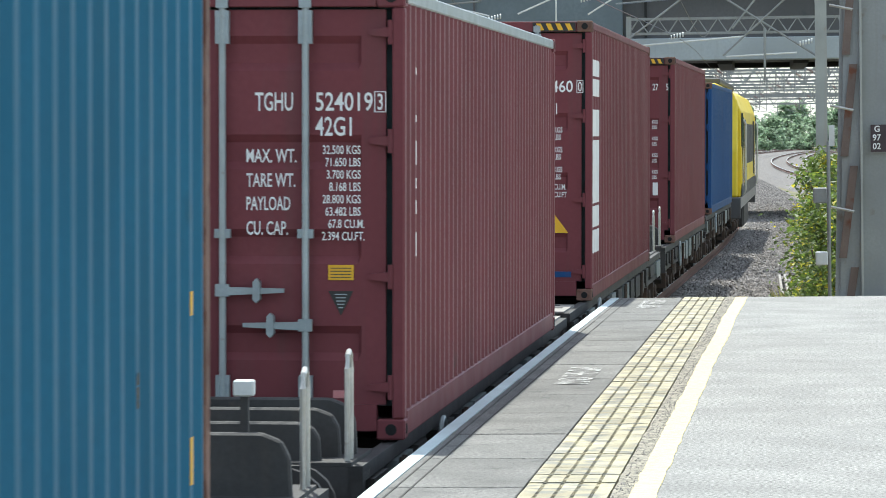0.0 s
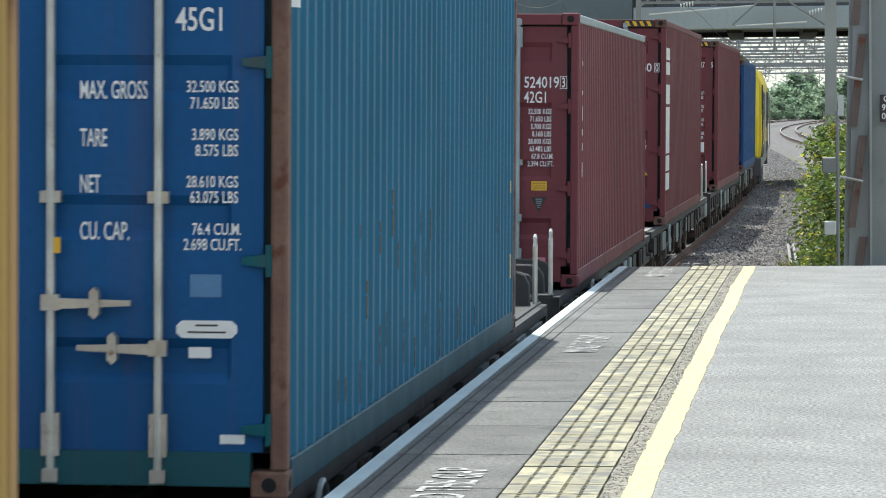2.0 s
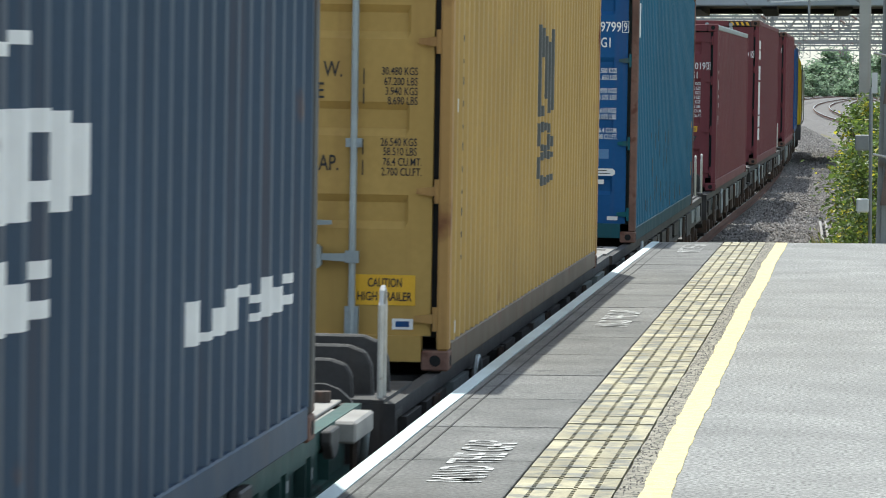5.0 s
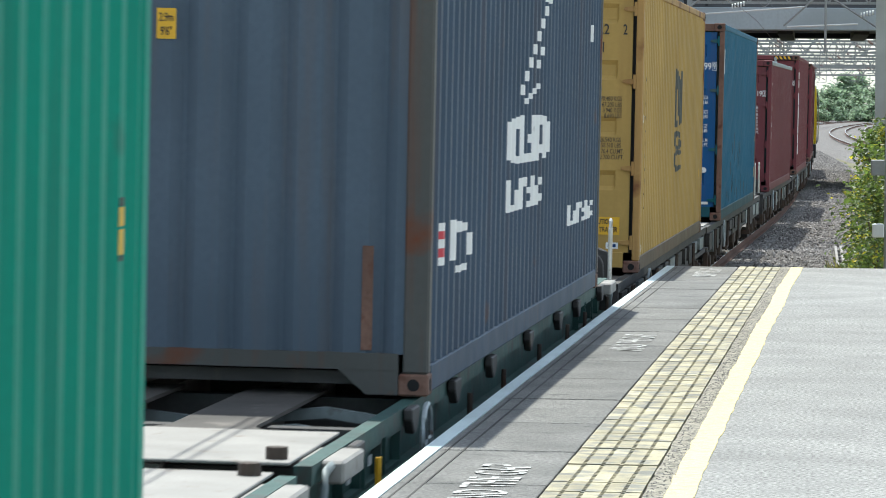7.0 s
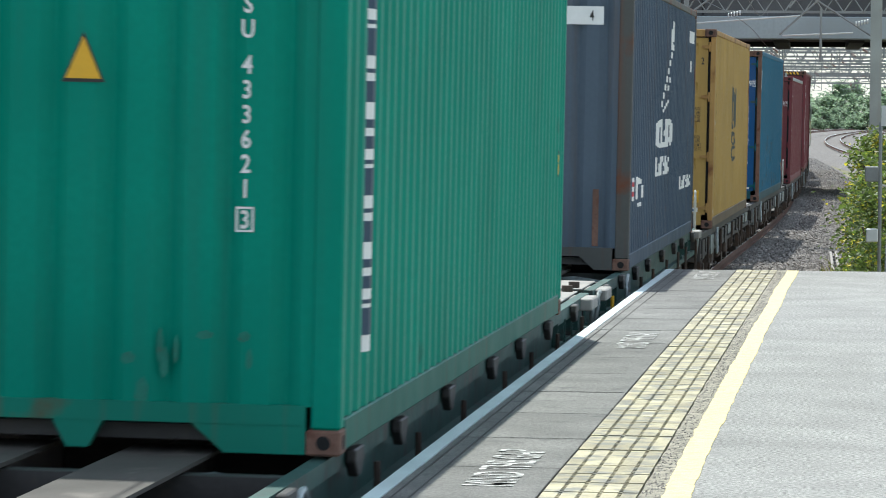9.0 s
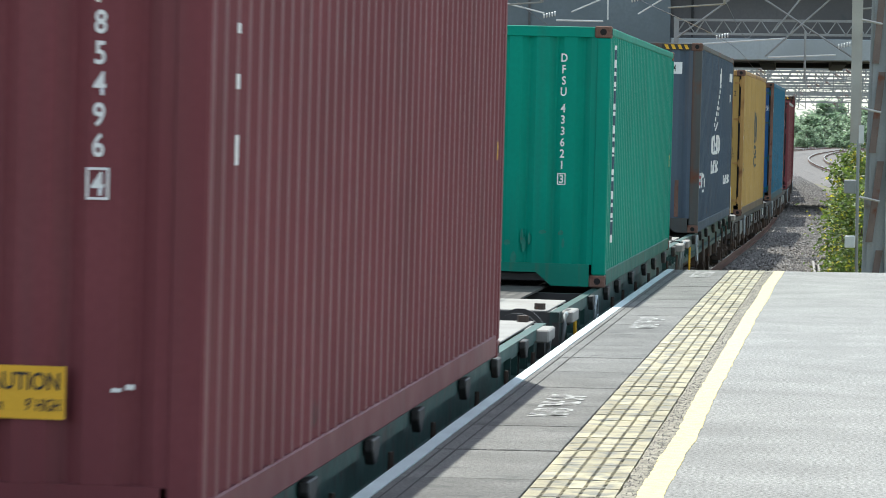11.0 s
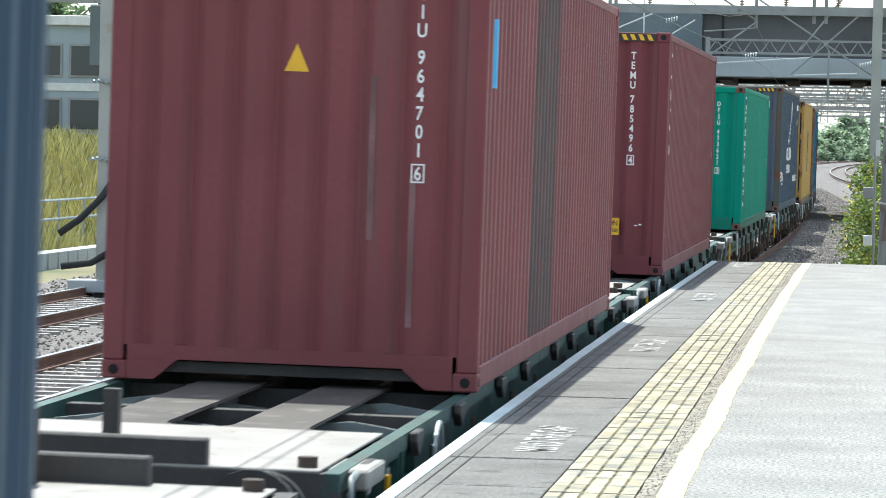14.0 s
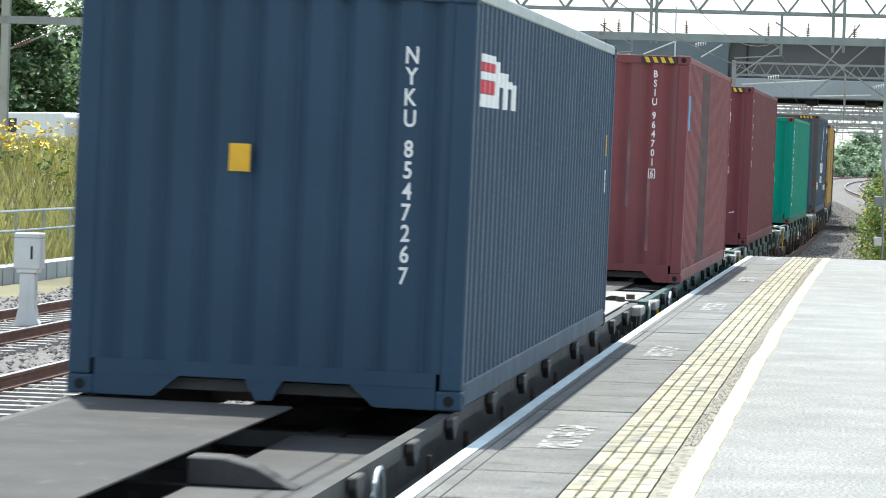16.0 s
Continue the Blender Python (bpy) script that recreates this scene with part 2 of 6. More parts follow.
SLAB = material("weathered_coping_slab", (0.218, 0.21, 0.195), 0.85, 0, 0.24, 1.7, (0.12, 0.117, 0.11), 0.28, 0, 45, 0.8, 60, island=0.12, space="World", grain=0.7, grain_dark=0.65, spec=0.3)
MORTAR = material("sandy_grey_mortar", (0.30, 0.27, 0.21), 0.9, 0, 0.35, 9, (0.08, 0.075, 0.06), 0.42, 0, 40, 0.5, 60, space="World")
TILE_JOINT = material("grey_brown_tile_joint", (0.14, 0.128, 0.105), 0.9, 0, 0.3, 6, (0.07, 0.065, 0.055), 0.3, space="World")
JOINT = material("dark_joint", (0.06, 0.056, 0.05), 0.9, 0, 0.2, 5, space="World")
TACTILE = material("worn_yellow_tactile_slab", (0.395, 0.345, 0.22), 0.75, 0, 0.34, 2.6, (0.20, 0.19, 0.155), 0.5, 0, 50, 0.4, 70, island=0.2, space="World")
LINE = material("worn_yellow_line_paint", (0.73, 0.585, 0.24), 0.6, 0, 0.22, 12, (0.44, 0.40, 0.28), 0.44, 0, 40, 0.4, 70, space="World")
EDGE = material("pale_blue_white_edge_paint", (0.58, 0.67, 0.67), 0.55, 0, 0.12, 2, (0.4, 0.4, 0.38), 0.12, 0, 40, 0.25, 60, space="World")
STENCIL = material("faded_white_stencil_paint", (0.62, 0.61, 0.58), 0.7, 0, 0.15, 7, (0.22, 0.212, 0.198), 0.62, 0, 40, 0.3, 70, space="World")
BRICK_WALL = material("sooty_platform_wall", (0.10, 0.085, 0.075), 0.9, 0, 0.3, 2, GRIME, 0.3, 0.4, 30, 0.4, 20, space="World")
BALLAST = material("grey_brown_ballast", (0.155, 0.14, 0.13), 0.9, 0, 0.35, 5, (0.10, 0.088, 0.08), 0.3, 0, 30, 1.0, 22, space="World")
STONE = material("ballast_stone", (0.27, 0.245, 0.225), 0.9, 0, 0.2, 6, (0.12, 0.10, 0.09), 0.2, 0, 40, 0.3, 40, island=0.45, space="World")
SOIL = material("dry_grass_ground", (0.19, 0.17, 0.085), 0.95, 0, 0.35, 0.15, (0.07, 0.10, 0.035), 0.3, 0, 3, 0.6, 4, space="World")
RAILSIDE = material("rusty_rail_side", (0.15, 0.075, 0.05), 0.8, 0.1, 0.25, 3, space="World")
RAILTOP = material("polished_rail_head", (0.55, 0.53, 0.5), 0.25, 0.9, 0.1, 3, space="World")
SLEEPER = material("concrete_sleeper", (0.30, 0.28, 0.26), 0.85, 0, 0.2, 3, (0.16, 0.12, 0.09), 0.25, 0, 40, 0.3)
CONCRETE = material("pale_bridge_concrete", (0.37, 0.405, 0.42), 0.85, 0, 0.14, 0.4, (0.25, 0.26, 0.27), 0.12, 0.35, 12, 0.2, 6)
DARKDECK = material("dark_posts_and_bridge_shade", (0.022, 0.023, 0.025), 0.8, 0, 0.25, 0.3, (0.03, 0.03, 0.03), 0.2, 0.3, 10, 0.2, 5)
HALL_WALL = material("pale_hall_cladding", (0.30, 0.36, 0.39), 0.6, 0, 0.1, 0.4, (0.2, 0.24, 0.26), 0.1, 0.2, 10, 0.1, 5)
CLADDING_PALE = material("blue_grey_wall_cladding", (0.125, 0.155, 0.172), 0.7, 0, 0.2, 0.4, (0.12, 0.15, 0.165), 0.25, 0.5, 10, 0.2, 5)
MAST_PALE = material("pale_weathered_mast_steel", (0.37, 0.375, 0.345), 0.65, 0.1, 0.14, 1.5, (0.33, 0.30, 0.25), 0.2, 0.5, 30, 0.1, 20)
CLADDING = material("brown_grey_parapet_cladding", (0.085, 0.085, 0.088), 0.7, 0, 0.2, 0.4, (0.05, 0.06, 0.065), 0.25, 0.4, 10, 0.2, 5)
MAST = material("grey_painted_mast_steel", (0.27, 0.28, 0.275), 0.6, 0.2, 0.16, 1.5, (0.20, 0.16, 0.13), 0.14, 0.5, 30, 0.1, 20)
MAST_BROWN = material("rust_brown_lacing_steel", (0.17, 0.125, 0.105), 0.75, 0.1, 0.3, 2, RUST, 0.3, 0.3)
WIRE = material("dull_copper_wire", (0.10, 0.095, 0.09), 0.5, 0.5, 0.1, 5)
INSUL = material("brown_insulator", (0.16, 0.07, 0.05), 0.35, 0, 0.1, 5)
BOXWHITE = material("off_white_equipment_paint", (0.62, 0.63, 0.61), 0.5, 0, 0.1, 3, (0.35, 0.33, 0.3), 0.1, 0.3)
def leaf(name, rgb, second, amount):
    """Leaves let light through as well as reflect it."""
    m = material(name, rgb, 0.5, 0, 0.3, 2.0, second, amount, 0, 8, 0, island=0.5, space="World")
    nt = m.node_tree
    b = nt.nodes["Principled BSDF"]
    tr = nt.nodes.new("ShaderNodeBsdfTranslucent")
    nt.links.new(b.inputs["Base Color"].links[0].from_socket, tr.inputs[0])
    mx = nt.nodes.new("ShaderNodeMixShader")
    mx.inputs[0].default_value = 0.5
    nt.links.new(b.outputs[0], mx.inputs[1])
    nt.links.new(tr.outputs[0], mx.inputs[2])
    nt.links.new(mx.outputs[0], nt.nodes["Material Output"].inputs[0])
    return m


LEAF = leaf("bramble_leaf", (0.105, 0.155, 0.03), (0.60, 0.50, 0.04), 0.3)
LEAF_DARK = leaf("tree_leaf", (0.13, 0.20, 0.09), (0.22, 0.28, 0.12), 0.25)
# Distance haze is mixed into this paler leaf colour.
LEAF_FAR = leaf("haze_paled_tree_leaf", (0.30, 0.40, 0.26), (0.36, 0.45, 0.27), 0.25)
STRAW = material("dry_grass_stem", (0.48, 0.44, 0.16), 0.8, 0, 0.3, 1, (0.2, 0.24, 0.06), 0.25, 0, 5, 0, island=0.4, space="World")
GOLD = material("yellow_flower", (0.8, 0.55, 0.03), 0.6, 0, 0.15, 3, island=0.2)
BARK = material("bark", (0.10, 0.075, 0.055), 0.9, 0, 0.3, 3, bump=0.4)
# Paler than NAVY: the sky's reflection on this end is in the colour.
NAVY_END = paint("navy_end_reflection_paint", (0.088, 0.116, 0.152), 0.05, 0.5, second=(0.12, 0.10, 0.095))
LOCO_YELLOW = material("loco_yellow_paint", (0.78, 0.58, 0.02), 0.4, 0, 0.1, 1, (0.3, 0.22, 0.08), 0.08, 0.3)
LOCO_GREEN = material("loco_dark_green_paint", (0.02, 0.07, 0.055), 0.4, 0, 0.15, 1, GRIME, 0.15, 0.4)
LOCO_GREY = material("loco_dark_roof", (0.07, 0.07, 0.072), 0.6, 0, 0.2, 1, GRIME, 0.2, 0.3)
CARWHITE = material("white_van_paint", (0.7, 0.72, 0.73), 0.3, 0, 0.05, 2)


def glass(name, rgb=(0.03, 0.04, 0.045)):
    m = bpy.data.materials.new(name)
    m.use_nodes = True
    b = m.node_tree.nodes["Principled BSDF"]
    b.inputs["Base Color"].default_value = (*rgb, 1)
    b.inputs["Roughness"].default_value = 0.06
    return m


GLASS = glass("tinted_window_glass")
# ---------------------------------------------------------------- platform
END = 39.5          # far end of the platform
START = -40.0


def strip(name, off0, off1, y0, y1, z0, z1, mat, parent, step=1.0, ragged=0.0, label="", meander=0.0):
    """A band that follows the platform edge, off0 to off1 metres from the train's side."""
    bm = B()
    n = max(2, int(round((y1 - y0) / step)) + 1)
    rows = []
    for i in range(n):
        y = y0 + (y1 - y0) * i / (n - 1)
        a = off0 + ragged * (noise.noise((y * 3.1, off0 * 7, 0)) + 0.6 * noise.noise((y * 11.0, off0 * 7, 4)))
        c = off1 + ragged * (noise.noise((y * 2.7, off1 * 9, 3)) + 0.6 * noise.noise((y * 12.0, off1 * 9, 8)))
        s = side_x(y) + meander * (noise.noise((y * 0.30, 2.0, 5.0)) + 0.45 * noise.noise((y * 1.1, 7.0, 1.0)))
        rows.append([bm.verts.new(p) for p in ((s + a, y, z1), (s + c, y, z1), (s + c, y, z0), (s + a, y, z0))])
    for P, Q in zip(rows, rows[1:]):
        for k in range(4):
            bm.faces.new((P[k], P[(k + 1) % 4], Q[(k + 1) % 4], Q[k]))
    bm.faces.new(rows[0])
    bm.faces.new(rows[-1][::-1])
    return part(name, bm, mat, parent, label)


platform = thing("platform", "sunlit station platform with coping slabs and tactile paving", "platform", kind="structure")
# body of the platform with its retaining wall towards the track
strip("platform_wall", 0.25, 0.60, START, END, -1.6, -0.062, BRICK_WALL, platform, 2.0, label="sooty brick platform wall")
strip("slab_bed", 0.22, 0.925, START, END, -0.06, -0.022, JOINT, platform, 1.0)
strip("tile_bed", 0.925, 1.385, START, END, -0.06, -0.012, TILE_JOINT, platform, 1.0)
bm = B()
rows = []
for i in range(81):
    y = START + (END - START) * i / 80
    rows.append([bm.verts.new((side_x(y) + 1.385, y, 0)), bm.verts.new((12, y, 0)), bm.verts.new((12, y, -1.6)), bm.verts.new((side_x(y) + 1.385, y, -1.6))])
for P, Q in zip(rows, rows[1:]):
    for k in range(4):
        bm.faces.new((P[k], P[(k + 1) % 4], Q[(k + 1) % 4], Q[k]))
bm.faces.new(rows[0])
bm.faces.new(rows[-1][::-1])
part("asphalt_surface", bm, ASPHALT, platform, "light grey worn asphalt")
strip("mortar_strip", 1.366, 1.475, START, END, -0.01, 0.003, MORTAR, platform, 0.07, 0.008, "crumbling mortar beside the yellow line")
strip("yellow_line", 1.462, 1.588, START, END - 0.1, -0.004, 0.006, LINE, platform, 0.025, 0.009, "worn yellow safety line", 0.016)
strip("edge_nosing", 0.165, 0.245, START, END, -0.11, 0.004, EDGE, platform, 0.7, 0.003, "pale painted platform edge")

# ---------------------------------------------------------------- ground and tracks
ground = thing("ground", "dry grassy ground reaching the horizon", "ground", kind="structure")
bm = B()
xs = [-2500, -600, -120, -40, -20, -10, 0, 14, 40, 120, 600, 2500]
ys = [-400, -60, 0, 40, 90, 160, 300, 500, 900, 1800, 4000]
grid = [[bm.verts.new((x, y, -1.42)) for x in xs] for y in ys]
for a, b in zip(grid, grid[1:]):
    for i in range(len(xs) - 1):
        bm.faces.new((a[i], a[i + 1], b[i + 1], b[i]))
part("ground_sheet", bm, SOIL, ground)


def bed(name, y0, y1, left, right, top, fx, label):
    """A raised ballast bed with sloping shoulders and an uneven top."""
    bm = B()
    prof = [(-left - 0.9, -1.43), (-left, top), (-left * 0.55, top), (0, top), (right * 0.5, top), (right, top), (right + 0.8, -1.43)]
    rows, y = [], y0
    while y <= y1:
        rows.append([bm.verts.new((fx(y) + px, y, pz + 0.05 * noise.noise((px * 2.3, y * 1.3, 1)))) for px, pz in prof])
        y += 0.7 if y < 130 else 3.0
    for P, Q in zip(rows, rows[1:]):
        for k in range(len(prof) - 1):
            bm.faces.new((P[k], P[k + 1], Q[k + 1], Q[k]))
    ob = part(name, bm, BALLAST, None)
    return tagged(ob, label, "ballast", kind="structure")


def far_track(y):
    return 2.15 + (y - 345) ** 2 / 7000


bed("ballast", -130, 700, 11.5, 2.9, -1.14, lambda y: line_x(y), "grey-brown crushed stone ballast under the railway tracks")
bed("ballast_branch", 150, 700, 2.2, 6.5, -1.15, far_track, "grey-brown ballast of the curving tracks beyond the bridge")


def rail_pair(name, fx, y0, y1, label, step=2.0, sleepers=(0, 0), base=RAIL):
    tr = thing(name, label, "railway track", kind="structure")
    for sgn in (-1, 1):
        bm, bt = B(), B()
        prof = [(-0.07, -0.155), (0.07, -0.155), (0.07, -0.14), (0.012, -0.12), (0.012, -0.045), (0.036, -0.035), (0.036, -0.004), (-0.036, -0.004), (-0.036, -0.035), (-0.012, -0.045), (-0.012, -0.12), (-0.07, -0.14)]
        top = [(-0.033, -0.004), (0.033, -0.004), (0.03, 0.0), (-0.03, 0.0)]
        for b, pr in ((bm, prof), (bt, top)):
            rings, y = [], y0
            while y <= y1:
                rings.append([b.verts.new((fx(y) + sgn * 0.753 + p[0], y, base + p[1])) for p in pr])
                y += step
            for P, Q in zip(rings, rings[1:]):
                for k in range(len(pr)):
                    b.faces.new((P[k], P[(k + 1) % len(pr)], Q[(k + 1) % len(pr)], Q[k]))
        r = part("rail", bm, RAILSIDE, tr)
        part("rail_head", bt, RAILTOP, r, "polished steel rail head")
    if sleepers[1] > sleepers[0]:
        bm = B()
        prism(bm, [(-0.13, 0), (0.13, 0), (0.10, 0.17), (-0.10, 0.17)], "x", -1.25, 1.25)
        bmesh.ops.translate(bm, vec=(0, 0, -0.155 - 0.175), verts=bm.verts)
        first, y, k = None, sleepers[0], 0
        while y < sleepers[1]:
            if first is None:
                first = part("sleeper", bm, SLEEPER, tr)
                ob = first
            else:
                ob = new("sleeper", first.data)
                ob.parent = tr
            ob.location = (fx(y), y, base)
            y += 0.65
    return tr


rail_pair("track_main", lambda y: line_x(y), -130, 640, "running track with rusty rails on concrete sleepers", 2.0, (30, 150))
rail_pair("track_middle", lambda y: line_x(y, -5.07), -30, 640, "second track with rusty brown rails", 2.0, (-28, 60))
rail_pair("track_far", lambda y: line_x(y, -8.7), -30, 640, "third track beyond the second one", 2.0, (-28, 64))
rail_pair("track_branch", far_track, 150, 640, "curving shiny track beyond the bridge", 3.0)
rail_pair("track_branch_outer", lambda y: far_track(y) + 3.4, 150, 640, "outer curving track beyond the bridge", 3.0)


def stones(name, spots, label):
    """Loose stones, each a squashed rough octahedron, in one mesh."""
    rnd = random.Random(5)
    vs, fs = [], []
    for x, y, z, s in spots:
        k = len(vs)
        a = rnd.random() * 6.28
        ca, sa = math.cos(a), math.sin(a)
        pts = [(1, 0, 0), (-1, 0, 0), (0, 0.8, 0), (0, -0.8, 0), (0, 0, 0.75), (0, 0, -0.75)]
        for p in pts:
            j = [c * s * rnd.uniform(0.7, 1.25) for c in p]
            t = rnd.uniform(-0.4, 0.4) * s
            vs.append((x + j[0] * ca - j[1] * sa, y + j[0] * sa + j[1] * ca, z + j[2] + t * p[0]))
        for f in ((0, 2, 4), (2, 1, 4), (1, 3, 4), (3, 0, 4), (2, 0, 5), (1, 2, 5), (3, 1, 5), (0, 3, 5)):
            fs.append([k + i for i in f])
    me = bpy.data.meshes.new(name)
    me.from_pydata(vs, [], fs)
    me.materials.append(STONE)
    return tagged(new(name, me), label, "ballast stones", kind="stuff")


rnd = random.Random(11)
spots = []
for i in range(42000):
    y = 40 + 190 * rnd.random() ** 1.7
    x = line_x(y) + rnd.uniform(0.85, 3.1)
    spots.append((x, y, -1.12 + rnd.uniform(-0.03, 0.03) - max(0, x - line_x(y) - 2.9) * 0.3, rnd.uniform(0.025, 0.055)))
for i in range(15000):
    y = rnd.uniform(-6, 60)
    x = line_x(y) - rnd.uniform(1.6, 11.5)
    spots.append((x, y, -1.12 + rnd.uniform(-0.03, 0.03), rnd.uniform(0.025, 0.05)))
stones("loose_ballast", spots, "loose grey crushed stones on the track bed")
spots = []
for i in range(2600):
    y = -4 + 43 * rnd.random() ** 1.2
    spots.append((side_x(y) + 1.372 + 0.095 * rnd.random(), y, 0.004, rnd.uniform(0.003, 0.008)))
stones("mortar_crumbs", spots, "crumbled mortar and grit along the yellow line")

# ---------------------------------------------------------------- bridge over the line
bridge = thing("road_bridge", "wide grey concrete road bridge with dark parapet", "bridge", kind="structure")
BEND = -4.3


def parapet_top(x):
    """The road over the bridge climbs to one side."""
    return 6.38 + 0.006 * (min(x, 8.0) + 10.0)


part_box("beam", (BEND, 40, 123.0, 124.2, 4.12, 4.86), CONCRETE, bridge, "pale concrete edge beam", 0.03)
# Rear beam, soffit and girders are near-black: the underside's shade is in their colour.
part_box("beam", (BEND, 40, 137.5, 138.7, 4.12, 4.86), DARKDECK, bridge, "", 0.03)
part_box("deck", (-27, 40, 124.25, 137.45, 4.30, 4.82), DARKDECK, bridge, "bridge soffit darkened for shade")
for y0_, y1_ in ((123.3, 123.6), (138.0, 138.3)):
    bm = B()
    prism(bm, [(BEND, 4.87), (8, 4.87), (40, 4.87), (40, parapet_top(40)), (8, parapet_top(8)), (BEND, parapet_top(BEND))], "y", y0_, y1_)
    part("parapet", bm, CLADDING, bridge, "brown-grey clad parapet")
    bm = B()
    prism(bm, [(-27, 4.10), (BEND - 0.01, 4.10), (BEND - 0.01, parapet_top(BEND)), (-27, parapet_top(-27))], "y", y0_ - 0.35, y1_)
    part("approach_wall", bm, CLADDING_PALE, bridge, "pale blue-grey side wall of the bridge")
bm = B()
prism(bm, [(-27, parapet_top(-27) + 0.005), (8, parapet_top(8) + 0.005), (8, parapet_top(8) + 0.07), (-27, parapet_top(-27) + 0.07)], "y", 122.93, 123.65)
part("coping", bm, CONCRETE, bridge)
for k in range(8):
    x = -26 + k * 5.6
    part_box("parapet_post", (x, x + 0.08, *((122.88, 122.945) if x < BEND else (123.22, 123.295)), 4.9, parapet_top(x) - 0.05), DARKDECK if x > BEND else CLADDING, bridge)
part_box("abutment", (9.5, 40, 123.05, 138.6, -1.45, 4.1), CONCRETE, bridge, "concrete bridge abutment")
part_box("abutment", (-21, -17.5, 123.05, 138.6, -1.45, 4.1), CONCRETE, bridge)
for gx in (-6, -3.5, -1, 1.5, 4, 6.5):
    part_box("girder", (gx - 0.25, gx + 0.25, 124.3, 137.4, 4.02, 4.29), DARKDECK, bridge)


# ---------------------------------------------------------------- overhead line
def lattice(bm, x0, x1, y, z0, z1, r=0.035, pitch=0.9, depth=0.0):
    """A flat lattice boom: two chords and zigzag lacing."""
    for z in (z0, z1):
        box(bm, x0, x1, y - r, y + r, z - r, z + r)
    n = int((x1 - x0) / pitch)
    for i in range(n):
        a, c = x0 + i * pitch, x0 + (i + 1) * pitch
        tube(bm, [(a, y, z0), ((a + c) / 2, y, z1), (c, y, z0)], r * 0.62, 5)


def portal(y, x0, x1, z0, z1, label, r=0.035, pitch=0.9, posts=True, low=None):
    p = thing("gantry", label, "overhead line gantry", group="overhead line gantries")
    bm = B()
    lattice(bm, x0, x1, y - 0.25, z0, z1, r, pitch)
    part("boom", bm, MAST, p)
    bm = B()
    lattice(bm, x0, x1, y + 0.25, z0, z1, r, pitch)
    part("boom", bm, MAST, p)
    if posts:
        for x in (x0 + 0.2, x1 - 0.2):
            bm = B()
            box(bm, x - 0.14, x + 0.14, y - 0.17, y - 0.15, -1.42, z1)
            box(bm, x - 0.14, x + 0.14, y + 0.15, y + 0.17, -1.42, z1)
            box(bm, x - 0.01, x + 0.01, y - 0.15, y + 0.15, -1.42, z1)
            part("post", bm, MAST, p)
    for k in range(-2, 3):
        x = line_x(y, -4.2 * k) + 0.3
        if x0 < x < x1 and low:
            bm = B()
            tube(bm, [(x, y, z0), (x, y, low)], 0.045, 6)
            tube(bm, [(x, y, low + 0.2), (x - 0.9, y, low + 0.75)], 0.025, 6)
            tube(bm, [(x, y, low), (x - 1.3, y, low - 0.1)], 0.022, 6)
            part("drop_arm", bm, MAST, p)
            bm = B()
            for q in range(5):
                disc(bm, (x - 0.25 - q * 0.05, y, low + 0.35 + q * 0.03), 0.07, "x", 0.03, 8)
            part("insulator", bm, INSUL, p)
    return p


portal(80, -26.5, 14, 5.78, 6.62, "tall grey lattice gantry over the tracks", 0.045, 1.25, True, 4.6)
# the lower solid boom on its own mast
g2 = thing("boom_gantry", "grey steel boom on an upright mast with insulators", "overhead line gantry", group="overhead line gantries")
bm = B()
box(bm, -24, 1.7, 79.5, 79.7, 4.92, 5.14)
part("boom", bm, MAST, g2)
bm = B()
prism(bm, [(1.26, 79.4), (1.50, 79.4), (1.50, 79.8), (1.26, 79.8), (1.26, 79.76), (1.48, 79.76), (1.48, 79.44), (1.26, 79.44)], "z", -1.42, 5.35)
part("mast", bm, MAST_PALE, g2, "pale beige-grey channel mast")
for x in (-6.6, -6.2, -4.3, -2.0, -0.9, 0.4):
    bm = B()
    for q in range(4):
        disc(bm, (x, 79.6, 5.18 + 0.06 * q), 0.06, "z", 0.03, 8)
    tube(bm, [(x, 79.6, 5.14), (x, 79.6, 5.51)], 0.018, 6)
    part("insulator", bm, INSUL, g2)
for x in (-5.3, -5.15, -0.2, 0.1):
    bm = B()
    tube(bm, [(x, 79.6, 4.72 if x > -3 else 4.86), (x, 79.6, 7.0)], 0.05, 6)
    part("drop_tube", bm, MAST, g2)

# gantry just before the bridge
g3 = thing("gantry", "lattice gantry with diagonal stays before the bridge", "overhead line gantry", group="overhead line gantries")
bm = B()
lattice(bm, -3.95, 3.2, 118, 4.88, 5.34, 0.035, 0.62)
part("boom", bm, MAST, g3)
bm = B()
lattice(bm, -3.95, 3.2, 118.4, 4.88, 5.34, 0.035, 0.62)
part("boom", bm, MAST, g3)
bm = B()
box(bm, -4.02, -3.86, 117.9, 118.1, 3.9, 5.42)
part("end_post", bm, MAST, g3)
bm = B()
box(bm, 3.05, 3.35, 117.85, 118.15, -1.42, 5.6)
part("post", bm, MAST, g3)
for a, c in (((-2.4, 117.7, 6.9), (2.0, 117.7, 4.05)), ((-1.0, 117.6, 4.15), (1.5, 117.6, 6.4)), ((-3.9, 117.7, 4.75), (-2.2, 117.7, 6.0)), ((-0.7, 117.7, 5.0), (0.8, 117.7, 6.9))):
    bm = B()
    tube(bm, [a, c], 0.035, 6)
    part("stay", bm, MAST, g3)
for a, c in (((-3.6, 117.6, 4.5), (-0.3, 117.6, 4.75)), ((-0.9, 117.6, 4.12), (1.3, 117.6, 4.22))):
    bm = B()
    tube(bm, [a, c], 0.03, 6)
    part("registration_tube", bm, BOXWHITE, g3)
